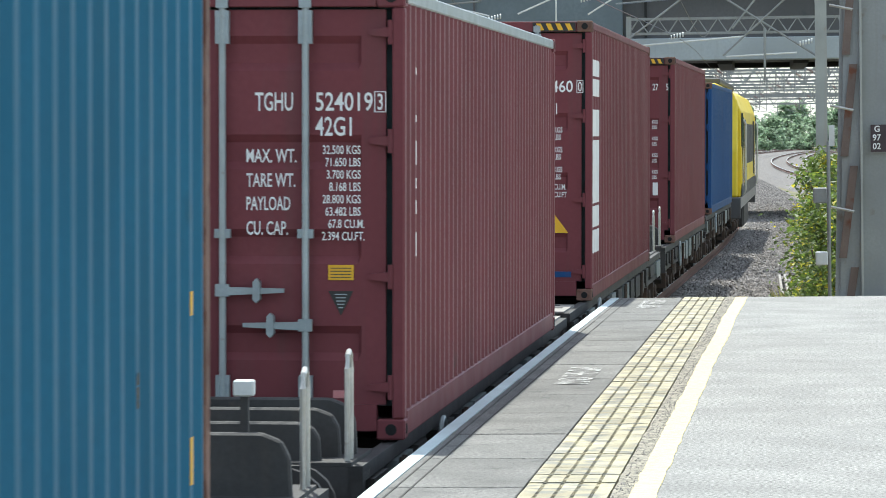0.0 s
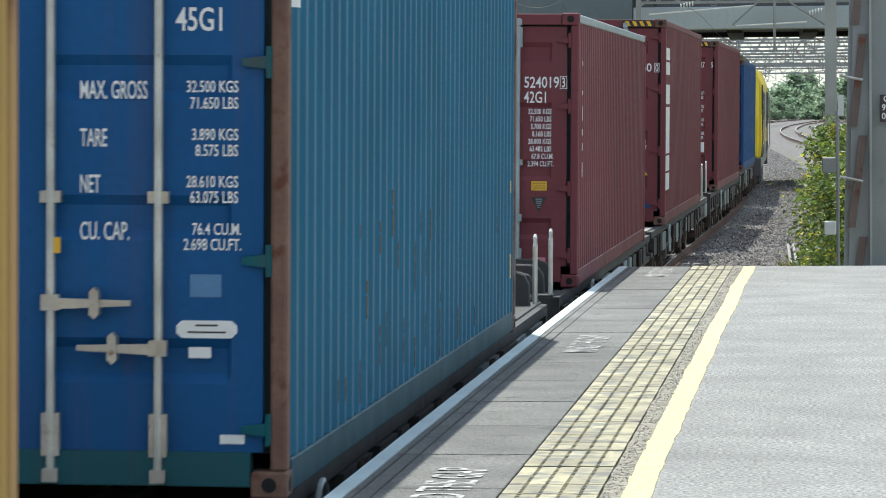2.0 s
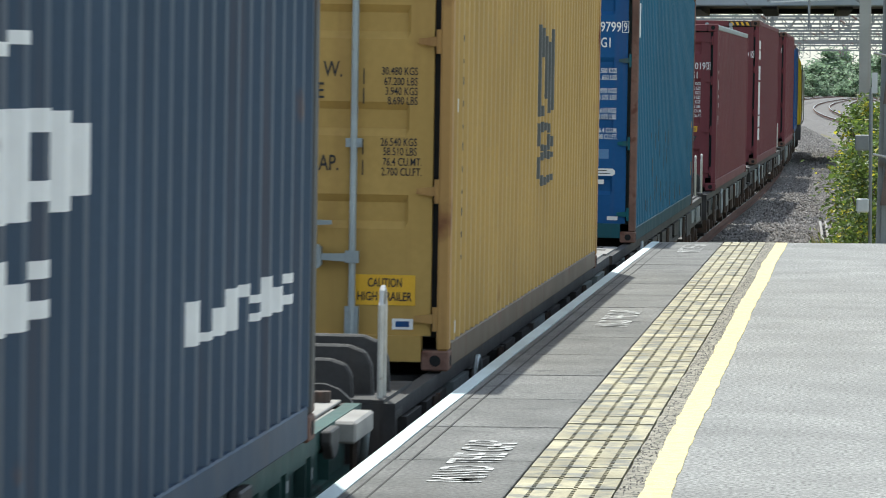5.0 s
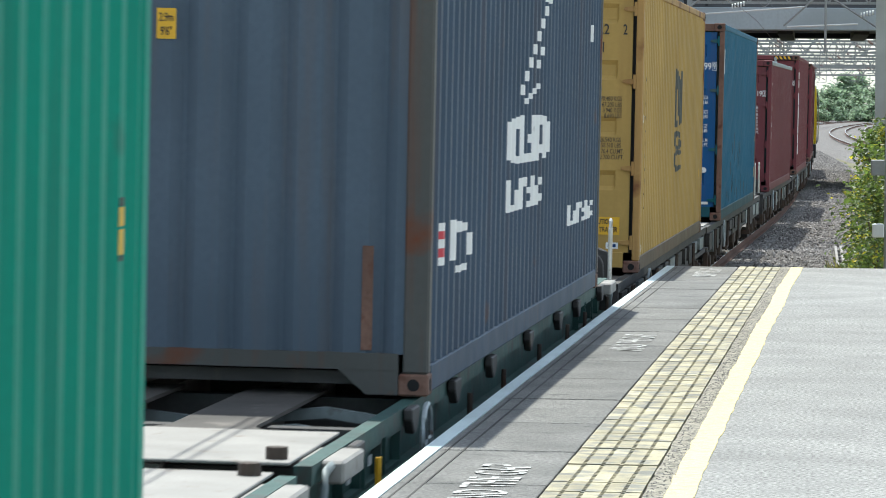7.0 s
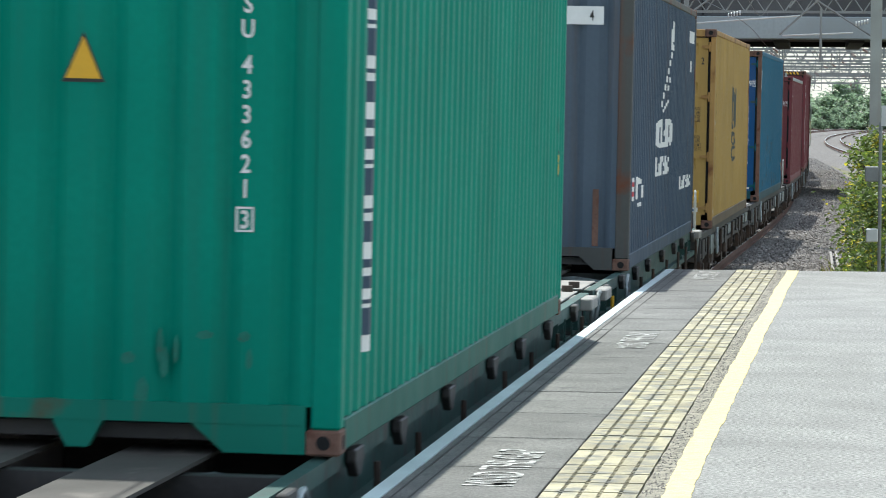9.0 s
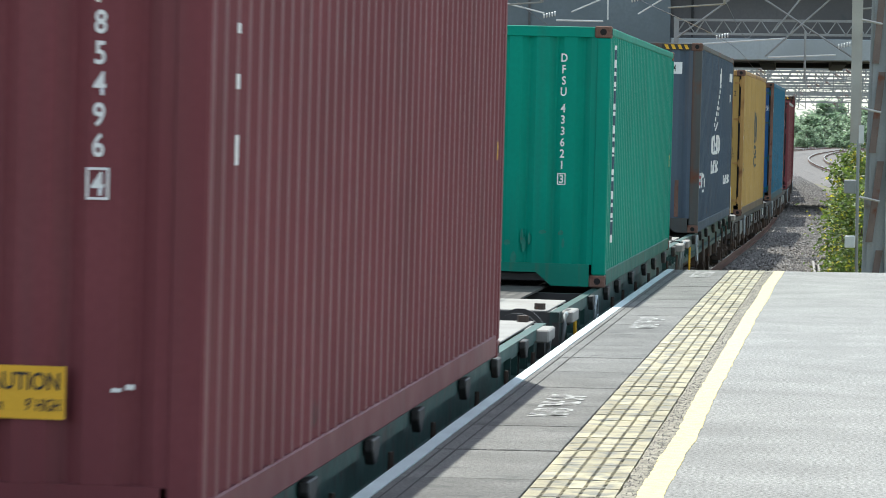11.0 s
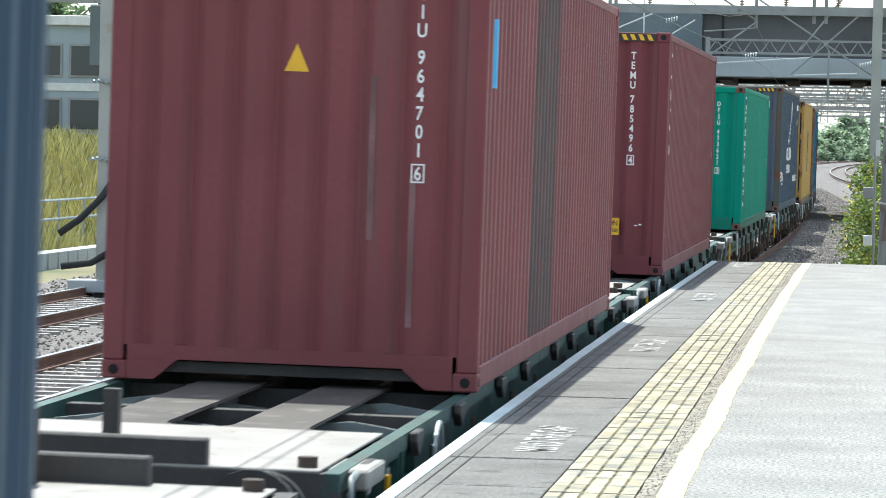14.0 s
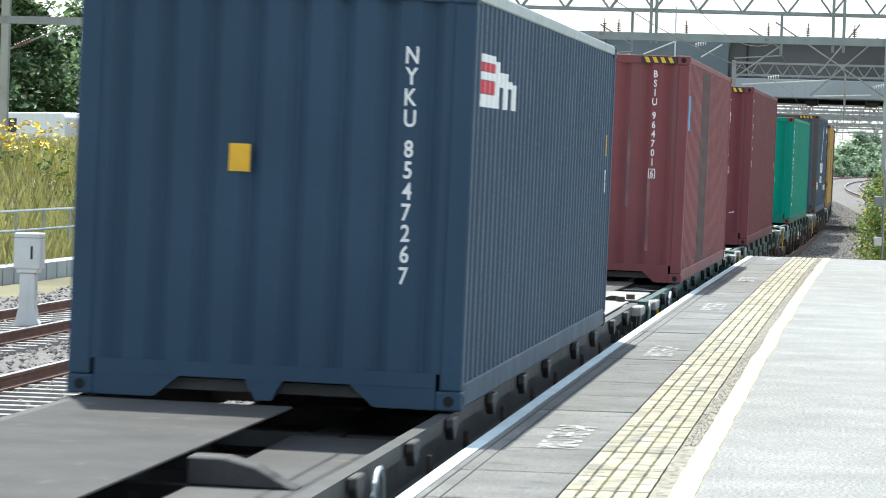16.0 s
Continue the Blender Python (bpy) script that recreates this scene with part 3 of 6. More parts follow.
for a, c, r in (((-7.9, 117.7, 5.27), (-6.35, 117.7, 5.25), 0.035), ((-7.4, 117.7, 5.55), (-5.9, 117.7, 6.2), 0.03), ((-10.9, 117.7, 6.15), (-8.3, 117.7, 5.5), 0.03), ((-6.2, 117.7, 5.3), (-6.2, 117.7, 7.4), 0.03), ((-5.2, 117.7, 5.5), (-4.4, 117.7, 6.0), 0.03), ((-12.6, 117.7, 5.9), (-10.6, 117.7, 5.95), 0.03)):
    bm = B()
    tube(bm, [a, c], r, 6)
    part("registration_tube", bm, BOXWHITE, g3)
for x, z in ((-5.4, 5.95), (-8.3, 5.4), (-2.6, 4.75), (1.4, 4.5)):
    bm = B()
    for q in range(5):
        disc(bm, (x + 0.09 * q, 117.6, z + 0.02 * q), 0.075, "x", 0.04, 8)
    part("insulator", bm, BOXWHITE, g3, "white ribbed insulator")
for x in (0.3, 1.95):
    bm = B()
    tube(bm, [(x, 117.6, 3.3), (x, 117.6, 5.0)], 0.045, 6)
    part("drop_tube", bm, MAST, g3)

for i, y in enumerate((160, 176, 195, 212, 232, 250, 275, 300, 330, 365, 400, 440, 485)):
    portal(y, line_x(y, -16) - 2 * (i % 2), line_x(y, 14) + 2 * (i % 3), 5.5 + 0.1 * (i % 3), 6.6 + 0.15 * (i % 2), "distant pale lattice gantry over the curving tracks", 0.05 + 0.004 * i, 1.1 + 0.06 * i, True, 4.1 + 0.1 * (i % 3))


def wires(name, off, z, r, label, y0=-60, y1=560, sag=0.0):
    bm = B()
    pts, y = [], y0
    while y <= y1:
        u = ((y - 80) % 40) / 40
        pts.append((line_x(y, off) + 0.15 * math.cos(y / 40 * math.pi), y, z - sag * 4 * u * (1 - u)))
        y += 5
    tube(bm, pts, r, 4, False)
    ob = part(name, bm, WIRE, None)
    return tagged(ob, label, "overhead wire", "overhead wires")


for off in (0.0, -5.07, -8.7):
    wires("contact_wire", off, 3.85, 0.008, "taut dark contact wire above the track")
    wires("catenary_wire", off, 5.0, 0.008, "sagging dark catenary wire above the track", sag=0.6)

# ---------------------------------------------------------------- by the end of the platform
col = thing("lattice_column", "broad grey steel column with brown lacing bars", "overhead line mast")
COLY = 46.0
bm = B()
prism(bm, [(0.985, -1.42), (1.75, -1.42), (1.75, 6.2), (1.13, 6.2)], "y", COLY, COLY + 0.04)
part("leg", bm, MAST, col, "broad pale grey tapered steel plate")
part_box("flange", (1.262, 1.29, COLY - 0.09, COLY - 0.003, -1.42, 6.2), MAST_PALE, col)
bm = B()
prism(bm, [(0.92, -1.42), (1.0, -1.42), (1.165, 6.2), (1.10, 6.2)], "y", COLY + 0.05, COLY + 0.13)
part("raking_leg", bm, MAST, col)
for k in range(6):
    z = -1.05 + 1.235 * k
    bm = B()
    dx = 0.022 * z
    prism(bm, [(0.99 + dx, z), (1.085 + dx, z), (1.235, z + 1.12), (1.14, z + 1.12)], "y", COLY - 0.035, COLY - 0.002)
    part("lacing_bar", bm, MAST_BROWN, col, "rust-brown lacing bar")
bm = B()
for z in (0.75, 1.98, 3.2):
    tube(bm, [(0.90, COLY - 0.12, z + 0.06), (1.18, COLY - 0.12, z)], 0.018, 6)
part("hook_bar", bm, CHROME, col)
bm = B()
box(bm, 0.9, 1.9, COLY - 0.25, COLY + 0.5, -1.42, -0.32)
part("footing", bm, CONCRETE, col)
sign = part_box("sign_plate", (1.385, 1.62, COLY - 0.115, COLY - 0.105, 1.47, 1.80), material("dark_sign", (0.05, 0.03, 0.035), 0.5), col, "dark structure sign with white characters")
for i, s in enumerate(("G", "97", "02")):
    lettering("sign_writing", s, WHITE, sign, pose(1.41 if i else 1.43, COLY - 0.118, 1.715 - 0.105 * i, 90, 0, 0), 0.072, squeeze=0.95, bold=0.02)

pole = thing("equipment_post", "slim grey post carrying small off-white boxes", "trackside equipment")
bm = B()
tube(bm, [(0.865, 45.4, -1.42), (0.865, 45.4, 1.6)], 0.022, 8)
part("post", bm, MAST, pole)
part_box("equipment_box", (0.70, 0.845, 45.3, 45.42, 0.12, 0.285), BOXWHITE, pole, "small off-white metal box", 0.012)
part_box("equipment_box", (0.68, 0.85, 45.5, 45.65, 0.86, 1.05), MAST, pole, "small grey metal box", 0.012)
part_box("label_plate", (0.87, 0.94, 45.38, 45.385, 1.55, 1.80), BOXWHITE, pole)

rail_stack = thing("short_ladder_rail", "short weathered pale timber rails lying on the ballast", "track material")
for x in (0.42, 0.52):
    part_box("timber", (x - 0.025, x + 0.025, 60.0, 72.0, -1.10, -0.98), SLEEPER, rail_stack, "", 0.01)
for k in range(8):
    part_box("rung", (0.44, 0.50, 60.6 + 1.5 * k, 60.75 + 1.5 * k, -1.09, -1.03), SLEEPER, rail_stack)


# ---------------------------------------------------------------- plants
def leaves(name, spots, size, mat, parent, seed=1, label=""):
    """Many small folded leaves in one mesh."""
    rnd = random.Random(seed)
    vs, fs = [], []
    for p in spots:
        s = size * rnd.uniform(0.6, 1.3)
        a, b, c = (rnd.uniform(-3.14, 3.14), rnd.uniform(-0.9, 0.9), rnd.uniform(-0.9, 0.9))
        m = Euler((b, c, a)).to_matrix()
        k = len(vs)
        for q in ((0, -0.5, 0), (0.32, 0, 0.12), (0, 0.55, 0), (-0.32, 0, 0.12)):
            vs.append(tuple(Vector(p) + m @ (Vector(q) * s)))
        fs += [(k, k + 1, k + 2), (k, k + 2, k + 3)]
    me = bpy.data.meshes.new(name)
    me.from_pydata(vs, [], fs)
    me.materials.append(mat)
    ob = new(name, me)
    ob.parent = parent
    if label:
        ob["label"] = label
    return ob


def bush(x, y, z, rx, ry, h, n, mat, size, seed, label):
    p = thing("bush", label, "bush", pose(x, y, z))
    rnd = random.Random(seed)
    bm = B()
    tips = []
    for k in range(9):
        a, l = rnd.uniform(0, 6.28), rnd.uniform(0.3, 0.9)
        e = (rx * l * math.cos(a), ry * l * math.sin(a), h * rnd.uniform(0.5, 0.95))
        tube(bm, [(0.05 * math.cos(a), 0.05 * math.sin(a), 0), (e[0] * 0.4, e[1] * 0.4, e[2] * 0.6), e], 0.012, 5)
        tips.append(e)
    part("branchwork", bm, BARK, p)
    spots = []
    clumps = [(rnd.uniform(-rx, rx), rnd.uniform(-ry, ry), h * rnd.uniform(0.05, 1.0), rnd.uniform(0.12, 0.3)) for _ in range(46)]
    for i in range(n):
        c = rnd.choice(clumps)
        k = 1 - 0.45 * (c[2] / h) ** 2
        spots.append((c[0] * k + rnd.gauss(0, c[3] * 0.6), c[1] * k + rnd.gauss(0, c[3]), max(0.02, c[2] + rnd.gauss(0, c[3] * 0.6))))
    leaves("foliage", spots, size, mat, p, seed)
    return p


bush(0.98, 50, -1.42, 0.42, 3.0, 2.2, 6500, LEAF, 0.085, 3, "sunlit yellow-green bramble bush beside the track")
bush(1.0, 57, -1.42, 0.40, 3.5, 2.7, 6000, LEAF, 0.09, 4, "tall yellow-green bramble bush beside the track")
bush(1.35, 66, -1.42, 0.5, 4.0, 2.6, 4500, LEAF, 0.10, 5, "sunlit bramble bush with yellowing leaves")
bush(2.2, 85, -1.42, 0.7, 6.0, 2.4, 4000, LEAF, 0.12, 6, "green bush further along the cutting")


def grass(name, area, n, h, mat, seed, label, z=-1.42, base=None):
    rnd = random.Random(seed)
    vs, fs = [], []
    for i in range(n):
        x, y = rnd.uniform(area[0], area[1]), rnd.uniform(area[2], area[3])
        if base:
            z = base(x, y) - 0.03
        s, a = h * rnd.uniform(0.5, 1.2), rnd.uniform(0, 6.28)
        dx, dy = math.cos(a) * s * 0.3, math.sin(a) * s * 0.3
        w = 0.012 + h * 0.012
        k = len(vs)
        vs += [(x - w * math.sin(a), y + w * math.cos(a), z), (x + w * math.sin(a), y - w * math.cos(a), z), (x + dx * 0.4, y + dy * 0.4, z + s * 0.65), (x + dx, y + dy, z + s)]
        fs += [(k, k + 1, k + 2), (k + 1, k + 3, k + 2)]
    me = bpy.data.meshes.new(name)
    me.from_pydata(vs, [], fs)
    me.materials.append(mat)
    return tagged(new(name, me), label, "grass", kind="stuff")


grass("dry_grass", (0.35, 1.3, 41, 60), 2600, 0.55, STRAW, 8, "dry straw-coloured grass at the edge of the ballast", -1.3)


def tree(x, y, z, h, w, n, size, seed, label, mat=None):
    p = thing("tree", label, "tree", pose(x, y, z), "trees")
    rnd = random.Random(seed)
    bm = B()
    tube(bm, [(0, 0, 0), (0.1, 0, h * 0.3), (0, 0.1, h * 0.7)], 0.02 * h, 7)
    limbs = []
    for k in range(10):
        a, q = rnd.uniform(0, 6.28), rnd.uniform(0.3, 0.75)
        e = (w * 0.8 * math.cos(a) * rnd.uniform(0.4, 1), w * 0.8 * math.sin(a) * rnd.uniform(0.4, 1), h * min(0.95, q + rnd.uniform(0.05, 0.3)))
        tube(bm, [(0, 0, h * q * 0.8), (e[0] * 0.5, e[1] * 0.5, (h * q * 0.8 + e[2]) / 2 + 0.2), e], 0.006 * h, 5)
        limbs.append(e)
    part("trunk", bm, BARK, p)
    clumps = []
    for k in range(34):
        a, u = rnd.uniform(0, 6.28), rnd.uniform(0.12, 1.0)
        r = w * math.sin(min(1.0, u * 1.15) * math.pi * 0.86 + 0.25) * rnd.uniform(0.35, 1.0)
        clumps.append((r * math.cos(a), r * math.sin(a), h * u, rnd.uniform(0.09, 0.2) * w))
    spots = []
    for i in range(n):
        c = rnd.choice(clumps)
        spots.append(tuple(c[j] + rnd.gauss(0, c[3] * (1.0 if j < 2 else 0.75)) for j in range(3)))
    leaves("crown", spots, size, mat or LEAF_DARK, p, seed)
    return p


rt = random.Random(21)
for i in range(26):
    y = rt.uniform(660, 800)
    x = -16 + i * 2.6 + rt.uniform(-2, 2)
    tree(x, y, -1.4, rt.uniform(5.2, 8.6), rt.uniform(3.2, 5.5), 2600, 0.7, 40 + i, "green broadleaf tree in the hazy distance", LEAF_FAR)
for i in range(10):
    y = rt.uniform(590, 640)
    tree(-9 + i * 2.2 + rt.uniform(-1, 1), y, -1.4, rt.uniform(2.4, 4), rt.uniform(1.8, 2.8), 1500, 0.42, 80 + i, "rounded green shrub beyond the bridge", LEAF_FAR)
for i in range(9):
    tree(-96 + i * 8 + rt.uniform(-3, 3), rt.uniform(160, 190), 0.5, rt.uniform(7.2, 9.8), rt.uniform(4.5, 6.5), 9000, 0.5, 60 + i, "tall dark green tree behind the far bank")

for x, y, h, w in ((-39.8, 152, 8.2, 3.6), (-36.6, 160, 7.2, 3.2), (-43.5, 158, 8.8, 4.0)):
    tree(x, y, 0.5, h, w, 8000, 0.42, int(-x), "leafy green tree behind the grassy bank")

# ---------------------------------------------------------------- across the tracks
pm = thing("equipment_pedestal", "white trackside equipment box on a tapered pedestal", "trackside equipment", pose(-11.97, 28.84, -1.16))
bm = B()
prism(bm, [(-0.24, 0), (0.24, 0), (0.20, 0.08), (0.145, 0.16), (0.115, 0.34), (0.115, 0.84), (-0.115, 0.84), (-0.115, 0.34), (-0.145, 0.16), (-0.20, 0.08)], "y", -0.12, 0.12)
part("pedestal", bevelled(bm, 0.012), BOXWHITE, pm)
part_box("collar", (-0.16, 0.16, -0.15, 0.15, 0.841, 0.90), BOXWHITE, pm, "", 0.01)
hd = part_box("box", (-0.205, 0.205, -0.16, 0.16, 0.901, 1.44), BOXWHITE, pm, "white metal equipment box", 0.018)
part_box("keyhole_plate", (0.05, 0.085, -0.167, -0.161, 1.05, 1.24), BLACK, hd)
part_box("lid_seam", (-0.208, 0.208, -0.163, 0.163, 1.36, 1.37), MAST, hd)
for k, (dx, dz) in enumerate(((0.75, 0.02), (0.9, 0.10), (0.6, -0.01))):
    bm = B()
    tube(bm, [(0.1, 0.02 * k, 0.06), (0.35, -0.12 + 0.1 * k, 0.05 + 0.03 * k), (dx, -0.25 + 0.2 * k, 0.02 + dz), (dx + 0.5, -0.1 + 0.2 * k, 0.0)], 0.022, 6)
    part("cable", bm, BOXWHITE if k == 1 else RUBBER, pm)

def h_section(bm, w, d, t, z0, z1):
    """An upright rolled steel section as one closed outline."""
    prism(bm, [(-w, -d), (w, -d), (w, -d + t), (t / 2, -d + t), (t / 2, d - t), (w, d - t), (w, d), (-w, d), (-w, d - t), (-t / 2, d - t), (-t / 2, -d + t), (-w, -d + t)], "z", z0, z1)


mp = thing("overhead_mast", "grey steel overhead line mast with an insulated arm", "overhead line mast", pose(-24.85, 84.6, -1.42))
bm = B()
h_section(bm, 0.12, 0.14, 0.02, 0, 9)
part("mast", bm, MAST_PALE, mp)
bm = B()
tube(bm, [(0.1, 0, 5.72), (2.6, 0, 6.75)], 0.03, 6)
part("arm", bm, MAST, mp)
bm = B()
for q in range(7):
    disc(bm, (0.3 + q * 0.07, 0, 5.82 + q * 0.03), 0.07, "x", 0.035, 8)
part("insulator", bm, INSUL, mp)

# twin-channel mast between the tracks, with hoses tied to it
tm = thing("twin_mast", "galvanised twin-channel mast with chains and thick black hoses", "overhead line mast", pose(-11.75, 47.5, -1.14))
for x in (-0.17, 0.17):
    bm = B()
    h_section(bm, 0.135, 0.12, 0.018, 0.33, 8.4)
    bmesh.ops.translate(bm, vec=(x, 0, 0), verts=bm.verts)
    part("channel", bm, MAST_PALE, tm)
for z in (1.9, 3.2, 4.5):
    part_box("batten_plate", (-0.06, 0.26, -0.14, -0.124, z, z + 0.26), MAST, tm)
part_box("base_beam", (-0.75, 0.75, -0.3, 0.3, 0.12, 0.325), CONCRETE, tm, "pale grouted base beam", 0.015)
part_box("base_block", (-0.30, 0.42, -0.24, 0.24, -0.25, 0.118), RUBBER, tm, "black base block")
for z in (2.35, 3.65):
    bm = B()
    for k in range(22):
        a = -0.42 + 0.04 * k
        bmesh.ops.create_cube(bm, size=0.045, matrix=pose(a, -0.16 + 0.012 * (k % 2), z + 0.02 * math.sin(k * 0.5), 45 * (k % 2), 0, 20))
    part("chain", bm, GALV, tm, "galvanised chain", kind="stuff")
for pts in ([(-0.05, -0.2, 1.95), (-0.2, -0.24, 1.72), (-0.55, -0.3, 1.35), (-0.9, -0.3, 1.1)], [(0.32, -0.2, 1.75), (0.28, -0.26, 1.25), (0.05, -0.3, 0.85), (-0.35, -0.32, 0.62), (-0.85, -0.32, 0.55)]):
    bm = B()
    tube(bm, pts, 0.062, 10)
    part("hose", bm, RUBBER, tm, "thick black hose", smooth=True)
bm = B()
tube(bm, [(-0.05, -0.2, 1.95), (0.02, -0.16, 2.4), (0.05, -0.15, 3.6), (0.03, -0.15, 5.5)], 0.012, 6)
part("cord", bm, WIRE, tm)

# raised bank behind the far fence
def bank_z(x, y):
    u = min(1.0, max(0.0, (line_x(y, -16.8) - x) / 7.0))
    return -1.40 + 2.25 * u * u * (3 - 2 * u) + 0.10 * noise.noise((x * 0.3, y * 0.3, 2))


bm = B()
rows = []
for i in range(61):
    y = 10 + 4.0 * i
    rows.append([bm.verts.new((line_x(y, -16.4) - d, y, bank_z(line_x(y, -16.4) - d, y) - (0.05 if d == 0 else 0))) for d in (0, 1.2, 2.4, 3.6, 4.8, 6, 7.4, 12, 20, 34, 60, 110)])
for P, Q in zip(rows, rows[1:]):
    for k in range(11):
        bm.faces.new((P[k], P[k + 1], Q[k + 1], Q[k]))
tagged(part("embankment", bm, SOIL, None), "grassy earth bank behind the far fence", "bank", kind="structure")

grass("verge_grass", (-44, -17.5, 40, 118), 42000, 0.85, STRAW, 9, "tall yellow dry grass on the far bank", base=bank_z)

# low building behind the bank
hall = thing("commercial_building", "pale blue-grey two-storey building with banded windows", "building", pose(-29.5, 150, 0.4))
part_box("wall", (-6, 6, 0, 9, 0, 5.9), HALL_WALL, hall, "pale blue-grey clad wall")
part_box("roof", (-6.2, 6.2, -0.3, 9.2, 5.905, 6.35), BOXWHITE, hall, "white roof edge", 0.03)
for z in (1.2, 3.6):
    for k in range(6):
        w = part_box("window", (-5.6 + 1.9 * k, -4.0 + 1.9 * k, -0.06, -0.004, z, z + 1.5), MAST, hall, "", 0.01)
        part_box("pane", (-5.5 + 1.9 * k, -4.1 + 1.9 * k, -0.075, -0.062, z + 0.1, z + 1.4), GLASS, w, "dark window pane")
part_box("band", (-6.05, 6.05, -0.05, -0.004, 3.0, 3.35), BOXWHITE, hall)

fence = thing("handrail_fence", "blue-grey tubular handrail along the far cess", "fence")
for z in (-0.45, 0.0):
    bm = B()
    tube(bm, [(line_x(y, -16.0), y, z) for y in range(20, 121, 10)], 0.035, 6)
    part("rail", bm, GALV, fence)
for k in range(38):
    y = 20 + 2.7 * k
    bm = B()
    tube(bm, [(line_x(y, -16.0), y, -1.42), (line_x(y, -16.0), y, 0.0)], 0.03, 6)
    part("post", bm, GALV, fence)
trough = thing("cable_trough", "pale concrete cable trough lids beside the far track", "cable trough")
for k in range(70):
    y = 25 + k
    part_box("lid", (line_x(y, -15.1), line_x(y, -14.6), y, y + 0.97, -1.42, -1.05), CONCRETE, trough)

flowers = thing("yellow_flowers", "patch of bright yellow ragwort flowers", "flowers", pose(-23.4, 80, -0.75))
rf = random.Random(4)
leaves("stems", [(rf.uniform(-1.7, 1.7), rf.uniform(-1, 1), rf.uniform(0, 2.2)) for _ in range(350)], 0.2, LEAF, flowers, 4)
leaves("flower_heads", [(rf.gauss(0, 0.9), rf.uniform(-1, 1), rf.uniform(2.0, 2.9)) for _ in range(230)], 0.17, GOLD, flowers, 5)

van = thing("parked_van", "white parked van behind the tall grass", "van", pose(-33.4, 129, 0.6, 0, 0, 62))
bm = B()
prism(bm, [(-2.4, 0.4), (2.4, 0.4), (2.4, 1.0), (1.7, 1.15), (1.1, 1.9), (0.7, 2.1), (-2.2, 2.15), (-2.4, 1.9)], "x", -0.95, 0.95)
part("body", bevelled(bm, 0.05), CARWHITE, van)
for yy in (-1.5, 1.5):
    for xx in (-0.9, 0.9):
        bm = B()
        disc(bm, (xx, yy, 0.33), 0.33, "x", 0.2, 18)
        part("wheel", bm, RUBBER, van)
for xx in (-0.956, 0.956):
    bm = B()
    prism(bm, [(0.2, 1.25), (1.45, 1.25), (1.0, 1.85), (0.2, 1.85)], "x", xx - 0.004, xx + 0.004)
    part("side_window", bm, GLASS, van)
# ---------------------------------------------------------------- containers
HALF, WID = 6.096, 1.219


def wave(length, pitch, deep, flat):
    """Offsets along a wall and depth of a trapezoid corrugation, starting and ending on the outside."""
    pts, a = [(0.0, 0.0)], 0.0
    n = max(1, int(length / pitch))
    p = length / n
    slope = p * 0.24
    out = p * flat
    inn = p - out - 2 * slope
    for i in range(n):
        a = i * p
        pts += [(a + out / 2, 0.0), (a + out / 2 + slope, deep), (a + out / 2 + slope + inn, deep), (a + out / 2 + 2 * slope + inn, 0.0)]
    pts.append((length, 0.0))
    return pts


def side_wall(sgn, h, mat, parent):
    bm = B()
    rows = []
    for a, d in wave(2 * HALF - 0.24, 0.278, 0.036, 0.27):
        x = sgn * (WID - 0.012 - d)
        rows.append((bm.verts.new((x, -HALF + 0.12 + a, 0.155)), bm.verts.new((x, -HALF + 0.12 + a, h - 0.085))))
    for p, q in zip(rows, rows[1:]):
        bm.faces.new((p[0], q[0], q[1], p[1]))
    return part("side_wall", bm, mat, parent)


def end_wall(y, sgn, h, mat, parent):
    bm = B()
    rows = []
    for a, d in wave(2 * WID - 0.26, 0.27, 0.045, 0.46):
        yy = y - sgn * (0.02 + d)
        rows.append((bm.verts.new((-WID + 0.13 + a, yy, 0.22)), bm.verts.new((-WID + 0.13 + a, yy, h - 0.10))))
    for p, q in zip(rows, rows[1:]):
        bm.faces.new((p[0], q[0], q[1], p[1]))
    return part("end_wall", bm, mat, parent)


def door(x0, x1, h, mat, parent, bands, y):
    """One door leaf with pressed horizontal recesses, its face towards -y."""
    bm = B()
    z0, z1 = 0.20, h - 0.13
    rows, zs = [], [(z0, 0.0)]
    for b in bands:
        zc = z0 + (z1 - z0) * b
        zs += [(zc - 0.10, 0.0), (zc - 0.055, 0.032), (zc + 0.055, 0.032), (zc + 0.10, 0.0)]
    zs.append((z1, 0.0))
    m = 0.14
    for z, d in zs:
        rows.append([bm.verts.new(p) for p in ((x0, y, z), (x0 + m, y, z), (x0 + m + 0.02, y + d, z), (x1 - m - 0.02, y + d, z), (x1 - m, y, z), (x1, y, z))])
    for p, q in zip(rows, rows[1:]):
        for k in range(5):
            bm.faces.new((p[k], p[k + 1], q[k + 1], q[k]))
    box(bm, x0, x1, y + 0.035, y + 0.05, z0, z1)
    return part("door", bm, mat, parent)


